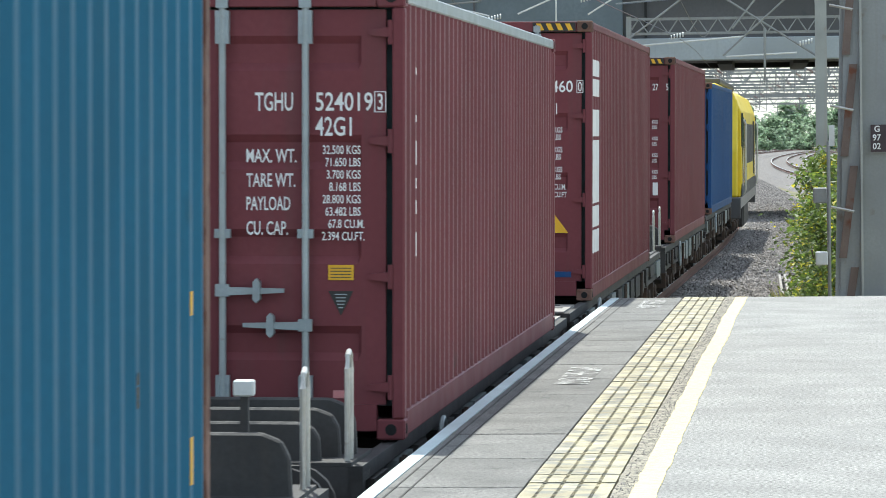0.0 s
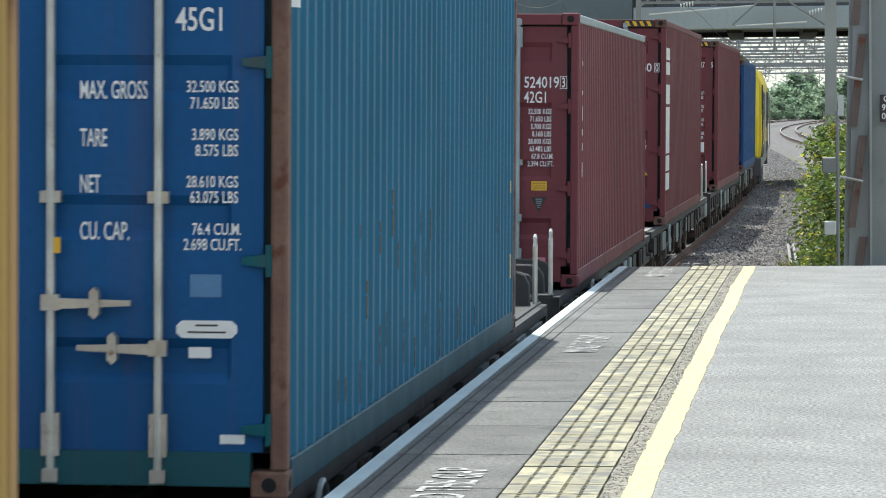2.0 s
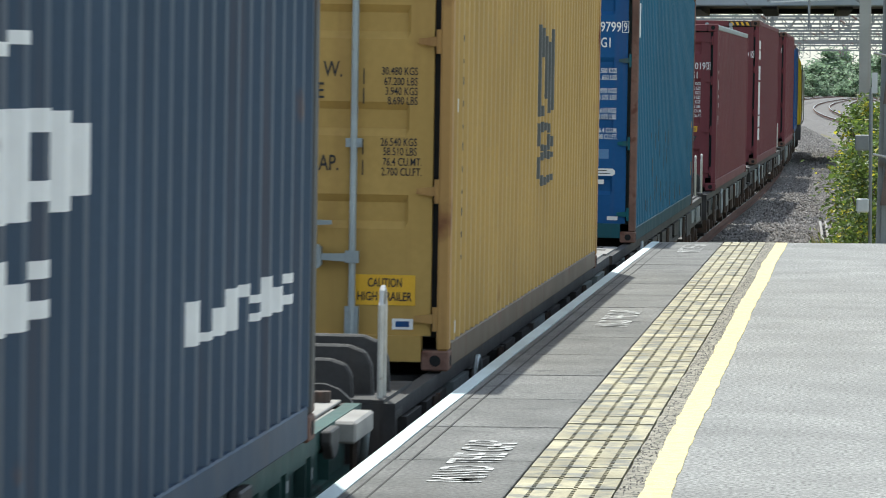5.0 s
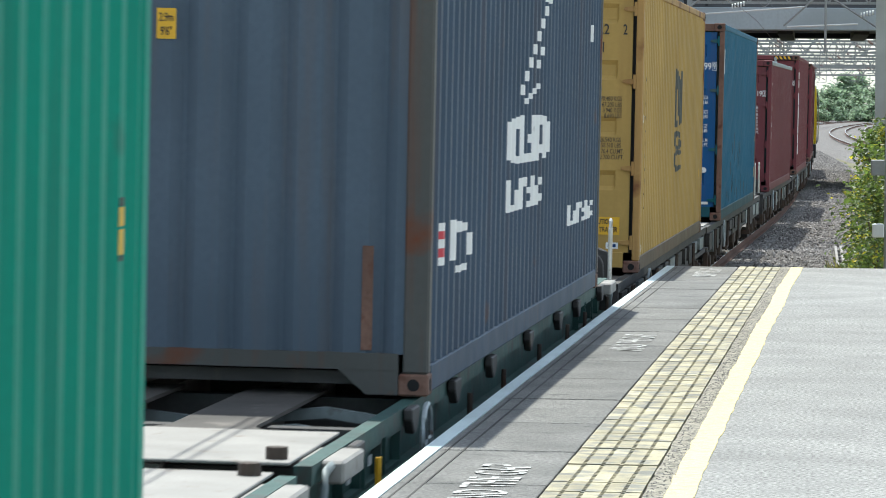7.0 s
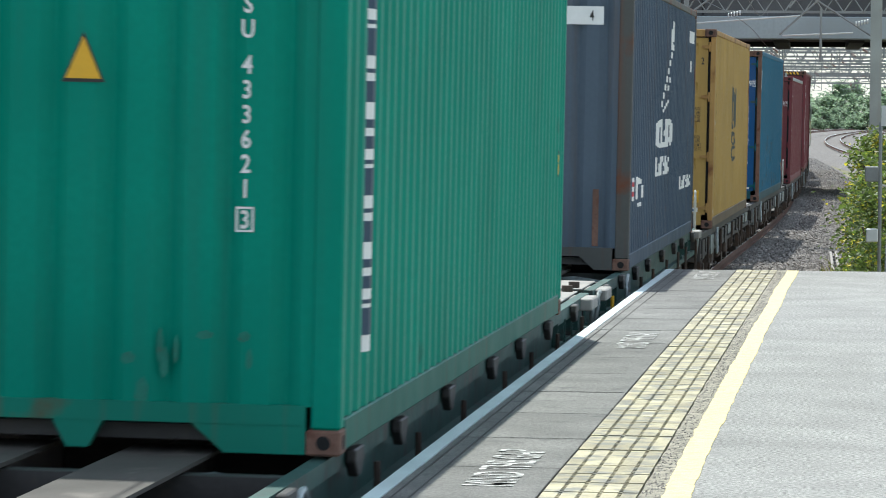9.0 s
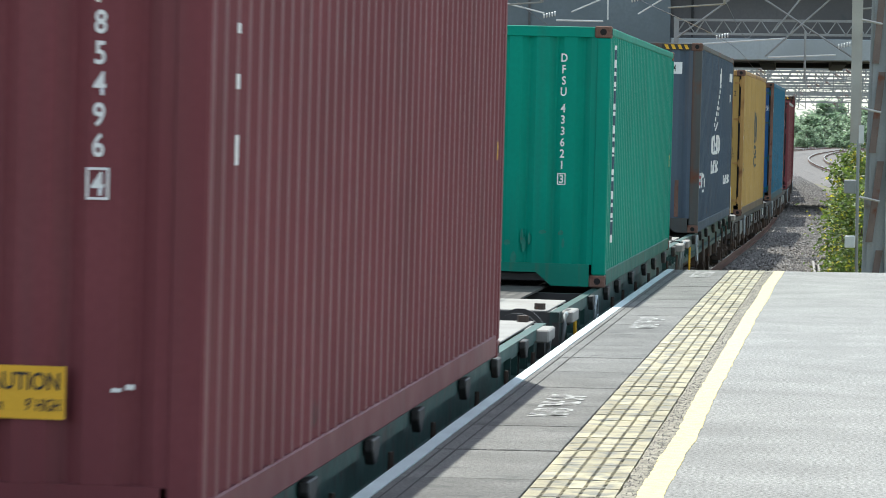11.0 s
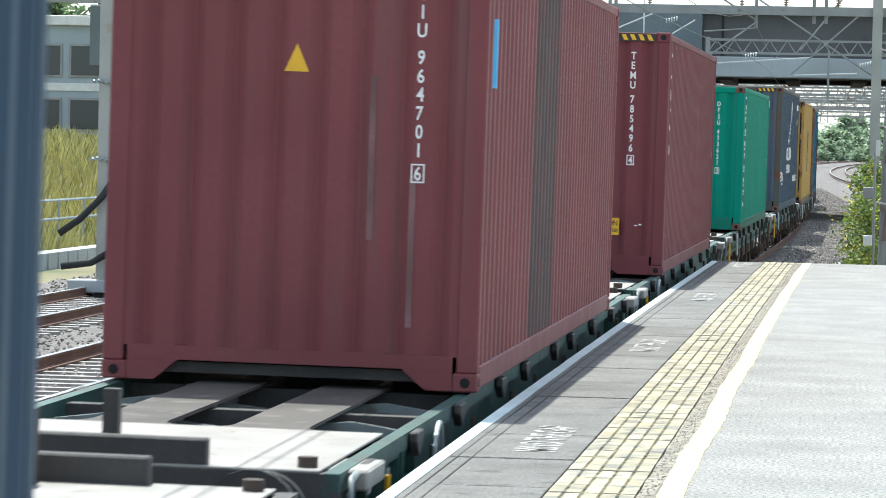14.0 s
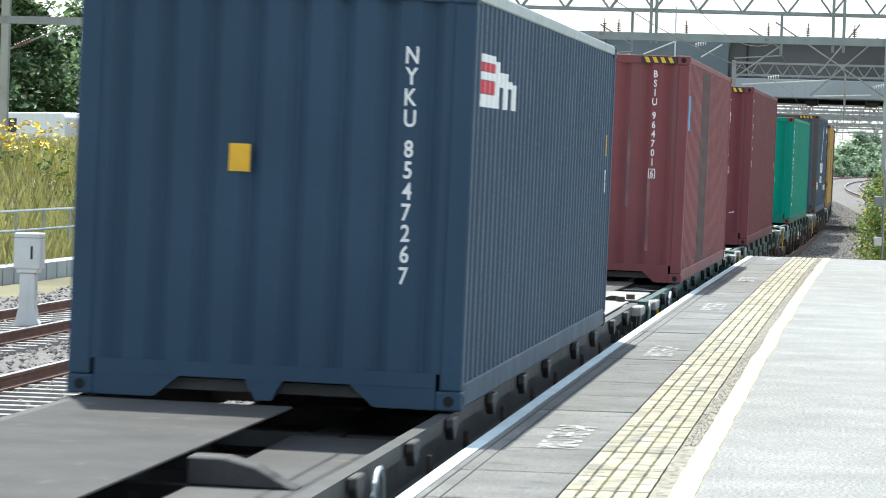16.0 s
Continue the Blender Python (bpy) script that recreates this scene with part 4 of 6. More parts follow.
def lock_bar(x, y, h, leaf, mat, dirn, low):
    bm = B()
    tube(bm, [(x, y - 0.035, 0.06), (x, y - 0.035, h - 0.05)], 0.021, 8)
    bar = part("lock_bar", bm, mat, leaf, "galvanised locking bar")
    for z in (0.27, h * 0.455, h - 0.23):
        bm = B()
        big = z < 0.4 or z > h - 0.3
        w, t = (0.04, 0.095) if big else (0.046, 0.026)
        box(bm, x - w, x + w, y - 0.05, y - 0.004, z - t, z + t)
        for s in (-1, 1):
            box(bm, x + s * w * 0.75 - 0.008, x + s * w * 0.75 + 0.008, y - 0.05, y - 0.057, z - t * 0.5, z + t * 0.5)
        part("bracket", bm, mat, leaf)
    for z in (0.09, h - 0.09):
        part_box("cam_lock", (x - 0.035, x + 0.035, y - 0.06, y - 0.01, z - 0.03, z + 0.03), mat, leaf)
    bm = B()
    zh = 0.655 if low else 0.853
    prism(bm, [(x, zh + 0.02), (x + dirn * 0.36, zh + 0.012), (x + dirn * 0.36, zh - 0.012), (x, zh - 0.03)], "y", y - 0.065, y - 0.045)
    box(bm, x - 0.04, x + 0.04, y - 0.062, y - 0.02, zh - 0.035, zh + 0.035)
    xc = x + dirn * 0.20
    prism(bm, [(xc - 0.022, zh - 0.05), (xc, zh - 0.072), (xc + 0.022, zh - 0.05), (xc + 0.02, zh + 0.05), (xc, zh + 0.07), (xc - 0.02, zh + 0.05)], "y", y - 0.08, y - 0.01)
    part("door_handle", bm, mat, leaf, "galvanised door handle with hasp")


def marks(name, ob, sgn, y0, y1, bars, mat, label="", lift=0.003, thin=1.0):
    """Painted marks on the outer ridges of a side wall; bars are z spans, or a function of how far along."""
    pitch = (2 * HALF - 0.24) / int((2 * HALF - 0.24) / 0.278)
    n0 = int(math.ceil((y0 + HALF - 0.12) / pitch))
    n1 = int(math.floor((y1 + HALF - 0.12) / pitch))
    bm = B()
    w = pitch * 0.27 / 2
    for i in range(n0, n1 + 1):
        y = -HALF + 0.12 + i * pitch
        u = (i - n0) / max(1, n1 - n0)
        for z0, z1 in (bars(u) if callable(bars) else bars):
            x = sgn * (WID - 0.012)
            e = sgn * lift
            if thin < 1:
                prism(bm, [(x + e, y - w * thin), (x + e, y + w * thin), (x, y + w * thin), (x, y - w * thin)], "z", z0, z1)
                continue
            prism(bm, [(x + e, y - w - 0.001), (x + e, y + w), (x, y + w), (x, y - w), (x - sgn * 0.036, y - w - pitch * 0.24), (x - sgn * (0.036 - lift), y - w - pitch * 0.24 - lift * 0.7)], "z", z0, z1)
    if not len(bm.verts):
        return bm.free()
    if len(bm.verts) < 60:
        return part(name, bm, mat, ob, label)
    size = 8 if thin < 1 else 12
    co = [v.co.copy() for v in bm.verts]
    faces = [[v.index for v in f.verts] for f in bm.faces] if not bm.verts.index_update() else []
    bm.free()
    for k in range(0, len(co), size):
        me = bpy.data.meshes.new(name)
        me.from_pydata(co[k:k + size], [], [[i - k for i in f] for f in faces if k <= f[0] < k + size])
        me.materials.append(mat)
        ob2 = new(name, me)
        ob2.parent = ob
        if label:
            ob2["label"] = label


def container(c):
    h, body = c["h"], c["mat"]
    ob = thing("shipping_container", c["label"], "shipping container", group="containers on the train")
    frame_mat = c.get("frame", body)
    # corner posts and rails
    for sx in (-1, 1):
        for sy in (-1, 1):
            bm = B()
            x0, x1 = sorted((sx * (WID - (0.075 if c["door"] and sy < 0 else 0.14)), sx * (WID - 0.002)))
            y0, y1 = sorted((sy * (HALF - 0.12), sy * (HALF - 0.004)))
            box(bm, x0, x1, y0, y1, 0.118, h - 0.118)
            part("corner_post", bevelled(bm, 0.012), frame_mat, ob)
            for z in (0.0, h - 0.118):
                bm = B()
                box(bm, *sorted((sx * (WID - 0.162), sx * WID)), *sorted((sy * (HALF - 0.178), sy * HALF)), z, z + 0.118)
                cast = part("corner_casting", bevelled(bm, 0.01), c.get("cast", RUSTY if not c.get("clean") else body), ob)
                # Near-black discs on the solid casting imitate the shade inside its holes.
                bm = B()
                xa = sx * (WID - 0.08)
                disc(bm, (xa, sy * (HALF + 0.0005), z + 0.059), 0.034, "y", 0.004, 10)
                part("casting_hole", bm, HOLE, cast)
                bm = B()
                disc(bm, (sx * (WID + 0.0005), sy * (HALF - 0.09), z + 0.059), 0.034, "x", 0.004, 10)
                part("casting_hole", bm, HOLE, cast)
        x0, x1 = sorted((sx * (WID - 0.06), sx * (WID - 0.004)))
        part_box("top_rail", (x0, x1, -HALF + 0.18, HALF - 0.18, h - 0.09, h - 0.012), c.get("rail", frame_mat), ob, "", 0.008)
        x0, x1 = sorted((sx * (WID - 0.07), sx * (WID - 0.006)))
        bm = B()
        box(bm, x0, x1, -HALF + 0.18, HALF - 0.18, 0.012, 0.16)
        part("bottom_rail", bevelled(bm, 0.008), c.get("low", frame_mat), ob)
        side_wall(sx, h, body, ob)
    part_box("roof", (-WID + 0.06, WID - 0.06, -HALF + 0.1, HALF - 0.1, h - 0.05, h - 0.02), body, ob)
    part_box("floor_panel", (-WID + 0.08, WID - 0.08, -HALF + 0.1, HALF - 0.1, 0.05, 0.12), FRAME_DARK, ob)
    # ends
    end_wall(HALF, 1, h, body, ob)
    for sy in (-1, 1):
        y0, y1 = sorted((sy * (HALF - 0.10), sy * (HALF - 0.008)))
        bm = B()
        if c["door"] or sy > 0:
            box(bm, -WID + 0.165, WID - 0.165, y0, y1, 0.05, 0.20)
        else:
            cut = c.get("tunnel", 0.0)
            box(bm, -WID + 0.165, WID - 0.165, y0, y1, 0.135, 0.225)
            for s in (-1, 1):
                a = s * (WID - 0.165)
                q = s * (0.52 + cut)
                prism(bm, [(a, 0.004), (a, 0.14), (q, 0.14), (q + s * 0.16, 0.004)], "y", y0 + 0.003, y1 - 0.003)
            if not cut:
                prism(bm, [(-0.12, 0.14), (0.12, 0.14), (0.05, 0.01), (-0.05, 0.01)], "y", y0 + 0.003, y1 - 0.003)
        part("end_sill", bm, c.get("sill", frame_mat), ob)
        bm = B()
        box(bm, -WID + 0.165, WID - 0.165, y0, y1, h - 0.115, h - 0.01)
        hd = part("end_header", bevelled(bm, 0.006), frame_mat, ob)
        if c.get("high") and sy < 0:
            for s in (-1, 1):
                bm, bk = B(), B()
                yy = -HALF + 0.004
                for k in range(4):
                    xa = s * (WID - 0.20) - s * 0.10 * k
                    prism(bm, [(xa, h - 0.10), (xa - s * 0.05, h - 0.10), (xa - s * 0.085, h - 0.03), (xa - s * 0.035, h - 0.03)], "y", yy - 0.006, yy)
                box(bk, *sorted((s * (WID - 0.175), s * (WID - 0.62))), yy, yy + 0.004, h - 0.112, h - 0.018)
                part("hazard_stripe", bm, YELLOW, hd, "yellow hazard stripes")
                part("hazard_backing", bk, BLACK, hd)
    yd = -HALF + 0.045
    if c["door"]:
        part_box("door_seal", (-WID + 0.077, WID - 0.077, yd + 0.052, yd + 0.06, 0.19, h - 0.115), c.get("seal", SEAL), ob)
        for s in (-1, 1):
            a, b = sorted((s * 0.012, s * (WID - 0.115)))
            leaf = door(a, b, h, c.get("doormat", body), ob, c.get("bands", (0.155, 0.40, 0.64, 0.89)), yd)
            lock_bar(s * 0.165, yd, h, leaf, c.get("bar", GALV), s, False)
            lock_bar(s * 0.645, yd, h, leaf, c.get("bar", GALV), -s, True)
            for z in (0.30, h * 0.36, h * 0.66, h - 0.26):
                bm = B()
                prism(bm, [(s * (WID - 0.205), z - 0.016), (s * (WID - 0.05), z - 0.034), (s * (WID - 0.05), z + 0.034), (s * (WID - 0.205), z + 0.016)], "y", yd - 0.03, yd - 0.002)
                tube(bm, [(s * (WID - 0.085), yd - 0.02, z - 0.07), (s * (WID - 0.085), yd - 0.02, z + 0.07)], 0.018, 8)
                part("hinge", bm, c.get("hinge", frame_mat), leaf)
    else:
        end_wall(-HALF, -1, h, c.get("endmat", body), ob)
    c["ob"] = ob
    return ob


def face(ob, name, text, x, z, height, mat, y=None, width=None, align="LEFT", squeeze=0.62, bold=0.012):
    """Writing on the end that faces -y."""
    yy = -HALF + 0.043 if y is None else y
    return lettering(name, text, mat, ob, pose(x, yy, z, 90, 0, 0), height, width, squeeze, 0.003, align, bold)


def plate(ob, name, x0, x1, z0, z1, mat, label="", y=None, t=0.003):
    yy = -HALF + 0.043 if y is None else y
    bm = B()
    box(bm, x0, x1, yy - t, yy, z0, z1)
    return part(name, bm, mat, ob, label)


def stacked(ob, text, x, z, height, mat, boxed="", step=None, y=None, squeeze=0.8):
    """Characters one below the other, the last one in a frame."""
    yy = -HALF + 0.018 if y is None else y
    step = step or height * 1.38
    for ch in text:
        if ch != " ":
            face(ob, "number_character", ch, x, z, height, mat, yy, align="CENTER", squeeze=squeeze, bold=0.02)
            z -= step
        else:
            z -= step * 0.45
    if boxed:
        z -= step * 0.25
        face(ob, "number_character", boxed, x, z, height, mat, yy, align="CENTER", squeeze=squeeze, bold=0.02)
        frame_round(ob, x, z + height / 2, height * 0.52, height * 0.72, mat, yy)


def frame_round(ob, x, z, w, h, mat, yy, t=0.010):
    bm = B()
    for a in ((x - w, x + w, z + h - t, z + h), (x - w, x + w, z - h, z - h + t), (x - w, x - w + t, z - h, z + h), (x + w - t, x + w, z - h, z + h)):
        box(bm, a[0], a[1], yy - 0.004, yy, a[2], a[3])
    part("check_digit_frame", bm, mat, ob)


def triangle(ob, x, z, w, h, mat, down=False, y=None, label=""):
    yy = -HALF + 0.018 if y is None else y
    bm = B()
    s = -1 if down else 1
    prism(bm, [(x - w, z - s * h), (x + w, z - s * h), (x, z + s * h)], "y", yy - 0.003, yy)
    return part("warning_triangle", bm, mat, ob, label)


L8, L9 = 2.591, 2.896
LOADS = [
    dict(s=83.46, dz=0.07, h=L8, mat=ROYAL, door=True, label="royal blue steel shipping container behind the locomotive"),
    dict(s=68.03, dz=-0.04, h=L9, mat=MAROON, door=True, high=True, low=MAROON_B, label="maroon high-cube shipping container with lettered doors"),
    dict(s=48.19, dz=-0.06, h=L9, mat=MAROON, door=True, high=True, label="maroon high-cube shipping container with white side lettering"),
    dict(s=30.71, dz=-0.08, h=L8, mat=MAROON, door=True, clean=True, rail=GALV, cast=MAROON, label="maroon corrugated shipping container with white lettered doors"),
    dict(s=11.58, dz=-0.07, h=L9, mat=BLUE, doormat=DOOR_BLUE, door=True, low=LOW_BLUE, frame=RUSTY, rail=BLUE, sill=paint("teal_sill", (0.02, 0.09, 0.11), 0.2, 0.3), hinge=paint("teal_hinge", (0.01, 0.10, 0.12), 0.1), bar=CHROME, label="bright blue corrugated shipping container with rusted corner posts"),
    dict(s=-6.15, dz=-0.05, h=L9, mat=OCHRE, door=True, frame=paint("rust_stained_ochre", (0.40, 0.235, 0.08), 0.35, 0.6), sill=OCHRE, seal=RUBBER, low=paint("grimy_ochre_rail", (0.14, 0.105, 0.07), 0.2, 0.5), bands=(0.28, 0.49, 0.71, 0.93), label="ochre yellow shipping container with faded dark logo"),
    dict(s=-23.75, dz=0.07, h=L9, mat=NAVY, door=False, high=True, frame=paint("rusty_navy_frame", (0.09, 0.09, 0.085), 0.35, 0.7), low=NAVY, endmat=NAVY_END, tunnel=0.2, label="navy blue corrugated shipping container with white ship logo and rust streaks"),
    dict(s=-43.86, dz=0.07, h=L8, mat=GREEN, door=False, low=paint("dark_green_rail", (0.02, 0.13, 0.10), 0.1, 0.4), sill=paint("rusty_green_sill", (0.015, 0.20, 0.14), 0.28, 0.6), label="sea-green corrugated shipping container with rusty sill"),
    dict(s=-67.10, dz=0.045, h=L9, mat=MAROON, door=False, high=True, cast=MAROON, clean=True, label="maroon high-cube shipping container with caution sticker"),
    dict(s=-88.10, dz=0.02, h=L9, mat=MAROON_B, door=False, high=True, cast=MAROON_B, clean=True, tunnel=0.2, label="faded maroon shipping container with grimy side band"),
    dict(s=-113.25, dz=0.055, h=L8, mat=STEEL_BLUE, door=False, clean=True, cast=STEEL_BLUE, rail=GALV, label="dark steel-blue shipping container at the rear of the train"),
]
for c in LOADS:
    container(c)

# second container: numbers and weights
o = LOADS[1]["ob"]
face(o, "writing", "27", 0.865, 2.38, 0.10, WHITE)
face(o, "writing", "5", 1.075, 2.38, 0.10, WHITE)
for k in range(8):
    face(o, "writing", ("KGS", "LBS")[k % 2], 0.86, 1.86 - 0.085 * k - 0.09 * (k // 2), 0.055, WHITE)
plate(o, "white_label", 0.87, 0.95, 0.74, 0.94, WHITE)
# third container
o = LOADS[2]["ob"]
face(o, "writing", "460", 0.79, 2.16, 0.115, WHITE, width=0.225)
face(o, "check_digit", "0", 1.088, 2.165, 0.10, WHITE, align="CENTER")
frame_round(o, 1.088, 2.215, 0.035, 0.065, WHITE, -HALF + 0.043, 0.007)
face(o, "writing", "1", 0.84, 1.93, 0.11, WHITE)
for k in range(6):
    face(o, "writing", ("KGS", "LBS")[k % 2], 0.82, 1.74 - 0.075 * k - 0.055 * (k // 2), 0.055, WHITE)
face(o, "writing", "CU.M.", 0.82, 1.15, 0.055, WHITE)
face(o, "writing", "CU.FT", 0.82, 1.07, 0.055, WHITE)
triangle(o, 0.82, 0.80, 0.15, 0.10, YELLOW, y=-HALF + 0.043)
plate(o, "blue_label", 0.80, 1.0, 0.24, 0.30, ROYAL)
marks("side_lettering", o, 1, -5.75, -4.75, [(0.48, 0.72), (0.75, 0.97), (1.0, 1.66), (1.70, 1.98), (2.12, 2.3), (2.33, 2.5)], WHITE, "tall white side lettering")
# fourth container
o = LOADS[3]["ob"]
face(o, "owner_code", "TGHU", 0.35, 1.885, 0.102, WHITE, width=0.22)
face(o, "number", "524019", 0.70, 1.885, 0.102, WHITE, width=0.33)
face(o, "check_digit", "3", 1.072, 1.89, 0.09, WHITE, align="CENTER")
frame_round(o, 1.072, 1.934, 0.034, 0.06, WHITE, -HALF + 0.043, 0.005)
face(o, "type_code", "42G1", 0.698, 1.742, 0.105, WHITE, width=0.21)
for i, s in enumerate(("MAX. WT.", "TARE WT.", "PAYLOAD", "CU. CAP.")):
    face(o, "writing", s, 0.299, (1.588, 1.448, 1.314, 1.173)[i], 0.076, WHITE, width=(0.29, 0.283, 0.255, 0.24)[i])
for i, s in enumerate(("32.500 KGS", "71.650 LBS", "3.700 KGS", "8.168 LBS", "28.800 KGS", "63.482 LBS", "67.8 CU.M.", "2.394 CU.FT.")):
    face(o, "writing", s, 0.96 + (0.022 if i > 5 else 0), 1.636 - 0.0706 * i, 0.048, WHITE, align="RIGHT", squeeze=0.66)
ys = plate(o, "yellow_sticker", 0.772, 0.919, 0.913, 1.0, YELLOW, "yellow notice sticker")
for k in range(4):
    plate(ys, "notice_bar", 0.785, 0.905, 0.925 + 0.018 * k, 0.930 + 0.018 * k, BROWNMARK, y=-HALF + 0.0395, t=0.001)
triangle(o, 0.845, 0.78, 0.072, 0.07, BLACK, True, -HALF + 0.043, "black triangular notice")
for k, w in enumerate((0.036, 0.030, 0.026, 0.020, 0.014)):
    plate(o, "notice_bar", 0.845 - w, 0.845 + w, 0.828 - 0.019 * k, 0.834 - 0.019 * k, GALV, y=-HALF + 0.0395, t=0.001)
plate(o, "pale_red_sticker", 0.80, 0.91, 0.235, 0.28, material("pale_red", (0.5, 0.2, 0.2), 0.6), "")
marks("side_lettering", o, 1, -5.60, -5.30, [(1.03, 1.17), (1.28, 1.36), (1.43, 1.49), (1.57, 1.71), (1.82, 1.86), (2.10, 2.14)], WHITE, thin=0.5)
# fifth container
o = LOADS[4]["ob"]
face(o, "number", "639799", 0.70, 2.215, 0.10, WHITE, width=0.33)
face(o, "check_digit", "9", 1.075, 2.22, 0.09, WHITE, align="CENTER")
frame_round(o, 1.075, 2.265, 0.036, 0.062, WHITE, -HALF + 0.043, 0.006)
face(o, "type_code", "45G1", 0.715, 2.05, 0.10, WHITE, width=0.205)
for i, (s, w) in enumerate((("MAX. GROSS", 0.30), ("TARE", 0.12), ("NET", 0.09), ("CU. CAP.", 0.22))):
    face(o, "writing", s, 0.29, (1.75, 1.54, 1.337, 1.13)[i], 0.078, WHITE, width=w)
for i, s in enumerate(("32.500 KGS", "71.650 LBS", "3.890 KGS", "8.575 LBS", "28.610 KGS", "63.075 LBS", "76.4 CU.M.", "2.698 CU.FT.")):
    face(o, "writing", s, 0.993 + (0.015 if i > 5 else 0), (1.78, 1.708, 1.57, 1.50, 1.363, 1.295, 1.155, 1.087)[i], 0.05, WHITE, align="RIGHT", squeeze=0.66)
plate(o, "grey_label", 0.78, 0.92, 0.88, 0.98, material("pale_blue_label", (0.10, 0.22, 0.40), 0.6))
bm = B()
prism(bm, [(0.745, 0.70), (0.965, 0.70), (0.99, 0.722), (0.99, 0.755), (0.965, 0.777), (0.745, 0.777), (0.72, 0.755), (0.72, 0.722)], "y", -HALF + 0.039, -HALF + 0.043)
lb = part("oval_label", bm, WHITE, o, "white rounded owner label")
for k, w in enumerate((0.10, 0.17)):
    plate(lb, "label_bar", 0.855 - w / 2, 0.855 + w / 2, 0.752 - 0.03 * k, 0.760 - 0.03 * k, BLACK, y=-HALF + 0.0385, t=0.001)
bm = B()
box(bm, 0.775, 0.875, -HALF + 0.040, -HALF + 0.043, 0.612, 0.660)
part("paper_label", bm, WHITE, o)
plate(o, "maker_plate", 0.915, 1.025, 0.235, 0.275, WHITE)
plate(o, "orange_reflector", 0.165, 0.21, 1.07, 1.14, YELLOW, y=-HALF + 0.0)
marks("side_sticker", o, 1, 5.60, 5.95, [(0.42, 0.60)], YELLOW, thin=0.8)
marks("side_sticker", o, 1, 5.60, 5.95, [(1.06, 1.15)], YELLOW, thin=0.7)
marks("side_lettering", o, 1, -5.75, -5.45, [(2.16, 2.52)], WHITE)
patch = material("rust_scab", (0.115, 0.085, 0.05), 0.85, 0, 0.35, 14, (0.02, 0.10, 0.16), 0.36, 0.3)
rp = random.Random(31)
for k in range(26):
    y0_, z0_ = rp.uniform(-4.5, 4.8) if k % 2 else rp.gauss(-1.0, 1.0), 0.18 + 0.9 * rp.random() ** 2.2
    long = rp.uniform(0.05, 0.26)
    marks("rust_patch", o, 1, y0_, y0_ + 0.2846, [(z0_, z0_ + long * 0.6), (z0_ + long * 0.66, z0_ + long)], patch, "brown rust streak", 0.003, rp.uniform(0.25, 0.95))
# sixth container
o = LOADS[5]["ob"]
face(o, "number", "022", 0.70, 2.38, 0.10, BLACK, width=0.17)
face(o, "check_digit", "2", 1.03, 2.38, 0.10, BLACK, align="CENTER")
face(o, "type_code", "45G1", 0.60, 2.20, 0.10, BLACK, width=0.22)
for i, (s, z, w) in enumerate((("M. G. W.", 1.70, 0.33), ("TARE", 1.575, 0.225), ("NET", 1.28, 0.19), ("CU.CAP.", 1.155, 0.315))):
    face(o, "writing", s, 0.236, z, 0.09, BLACK, width=w, bold=0.006)
for i, s in enumerate(("30.480 KGS", "67.200 LBS", "3.940 KGS", "8.690 LBS", "26.540 KGS", "58.510 LBS", "76.4 CU.MT.", "2.700 CU.FT.")):
    face(o, "writing", s, 1.01 + (0.03 if i > 5 else 0), (1.715, 1.655, 1.598, 1.543, 1.303, 1.248, 1.188, 1.13)[i], 0.045, BLACK, align="RIGHT", squeeze=0.68, bold=0.004)
for z in (1.13, 1.25, 1.545, 1.66):
    plate(o, "ruled_line", 0.69, 0.697, z, z + 0.09, BLACK)
cp = plate(o, "caution_sticker", 0.656, 1.013, 0.375, 0.552, YELLOW, "yellow caution high trailer sticker")
face(cp, "writing", "CAUTION", 0.835, 0.482, 0.05, BLACK, -HALF + 0.039, align="CENTER", width=0.20)
face(cp, "writing", "HIGH TRAILER", 0.835, 0.402, 0.05, BLACK, -HALF + 0.039, align="CENTER", width=0.32)
mk = plate(o, "maker_plate", 0.88, 1.003, 0.235, 0.298, WHITE, "white maker plate")
plate(mk, "maker_mark", 0.90, 0.98, 0.25, 0.283, ROYAL, y=-HALF + 0.0395, t=0.001)


def msc(u):
    """Three stacked letters, worn where the ridges fold."""
    if u < 0.1:
        return [(1.42, 2.10), (1.20, 1.37), (0.96, 1.12)]
    if u > 0.9:
        return [(1.46, 2.08), (1.18, 1.26), (0.92, 0.97), (1.10, 1.14)]
    if u < 0.35:
        return [(1.42, 1.50), (1.86, 2.08), (1.30, 1.38), (1.16, 1.21), (0.90, 0.98), (1.09, 1.15)]
    if u < 0.65:
        return [(1.55, 2.02), (1.31, 1.37), (1.15, 1.20), (0.90, 0.96), (1.10, 1.16)]
    return [(1.44, 1.98), (1.29, 1.36), (1.16, 1.28), (0.91, 0.97), (1.09, 1.15)]


marks("side_logo", o, 1, -0.15, 1.15, msc, BROWNMARK, "faded dark logo letters")
marks("side_lettering", o, 1, -5.55, -5.2, [(0.62 + 0.13 * k, 0.645 + 0.13 * k + 0.012 * (k % 3)) for k in range(11)], BROWNMARK, thin=0.35)
marks("white_label", o, 1, -5.95, -5.65, [(0.20, 0.27), (1.50, 1.58)], WHITE, thin=0.45)
marks("side_sticker", o, 1, 5.3, 5.6, [(0.74, 0.84)], YELLOW, thin=0.5)
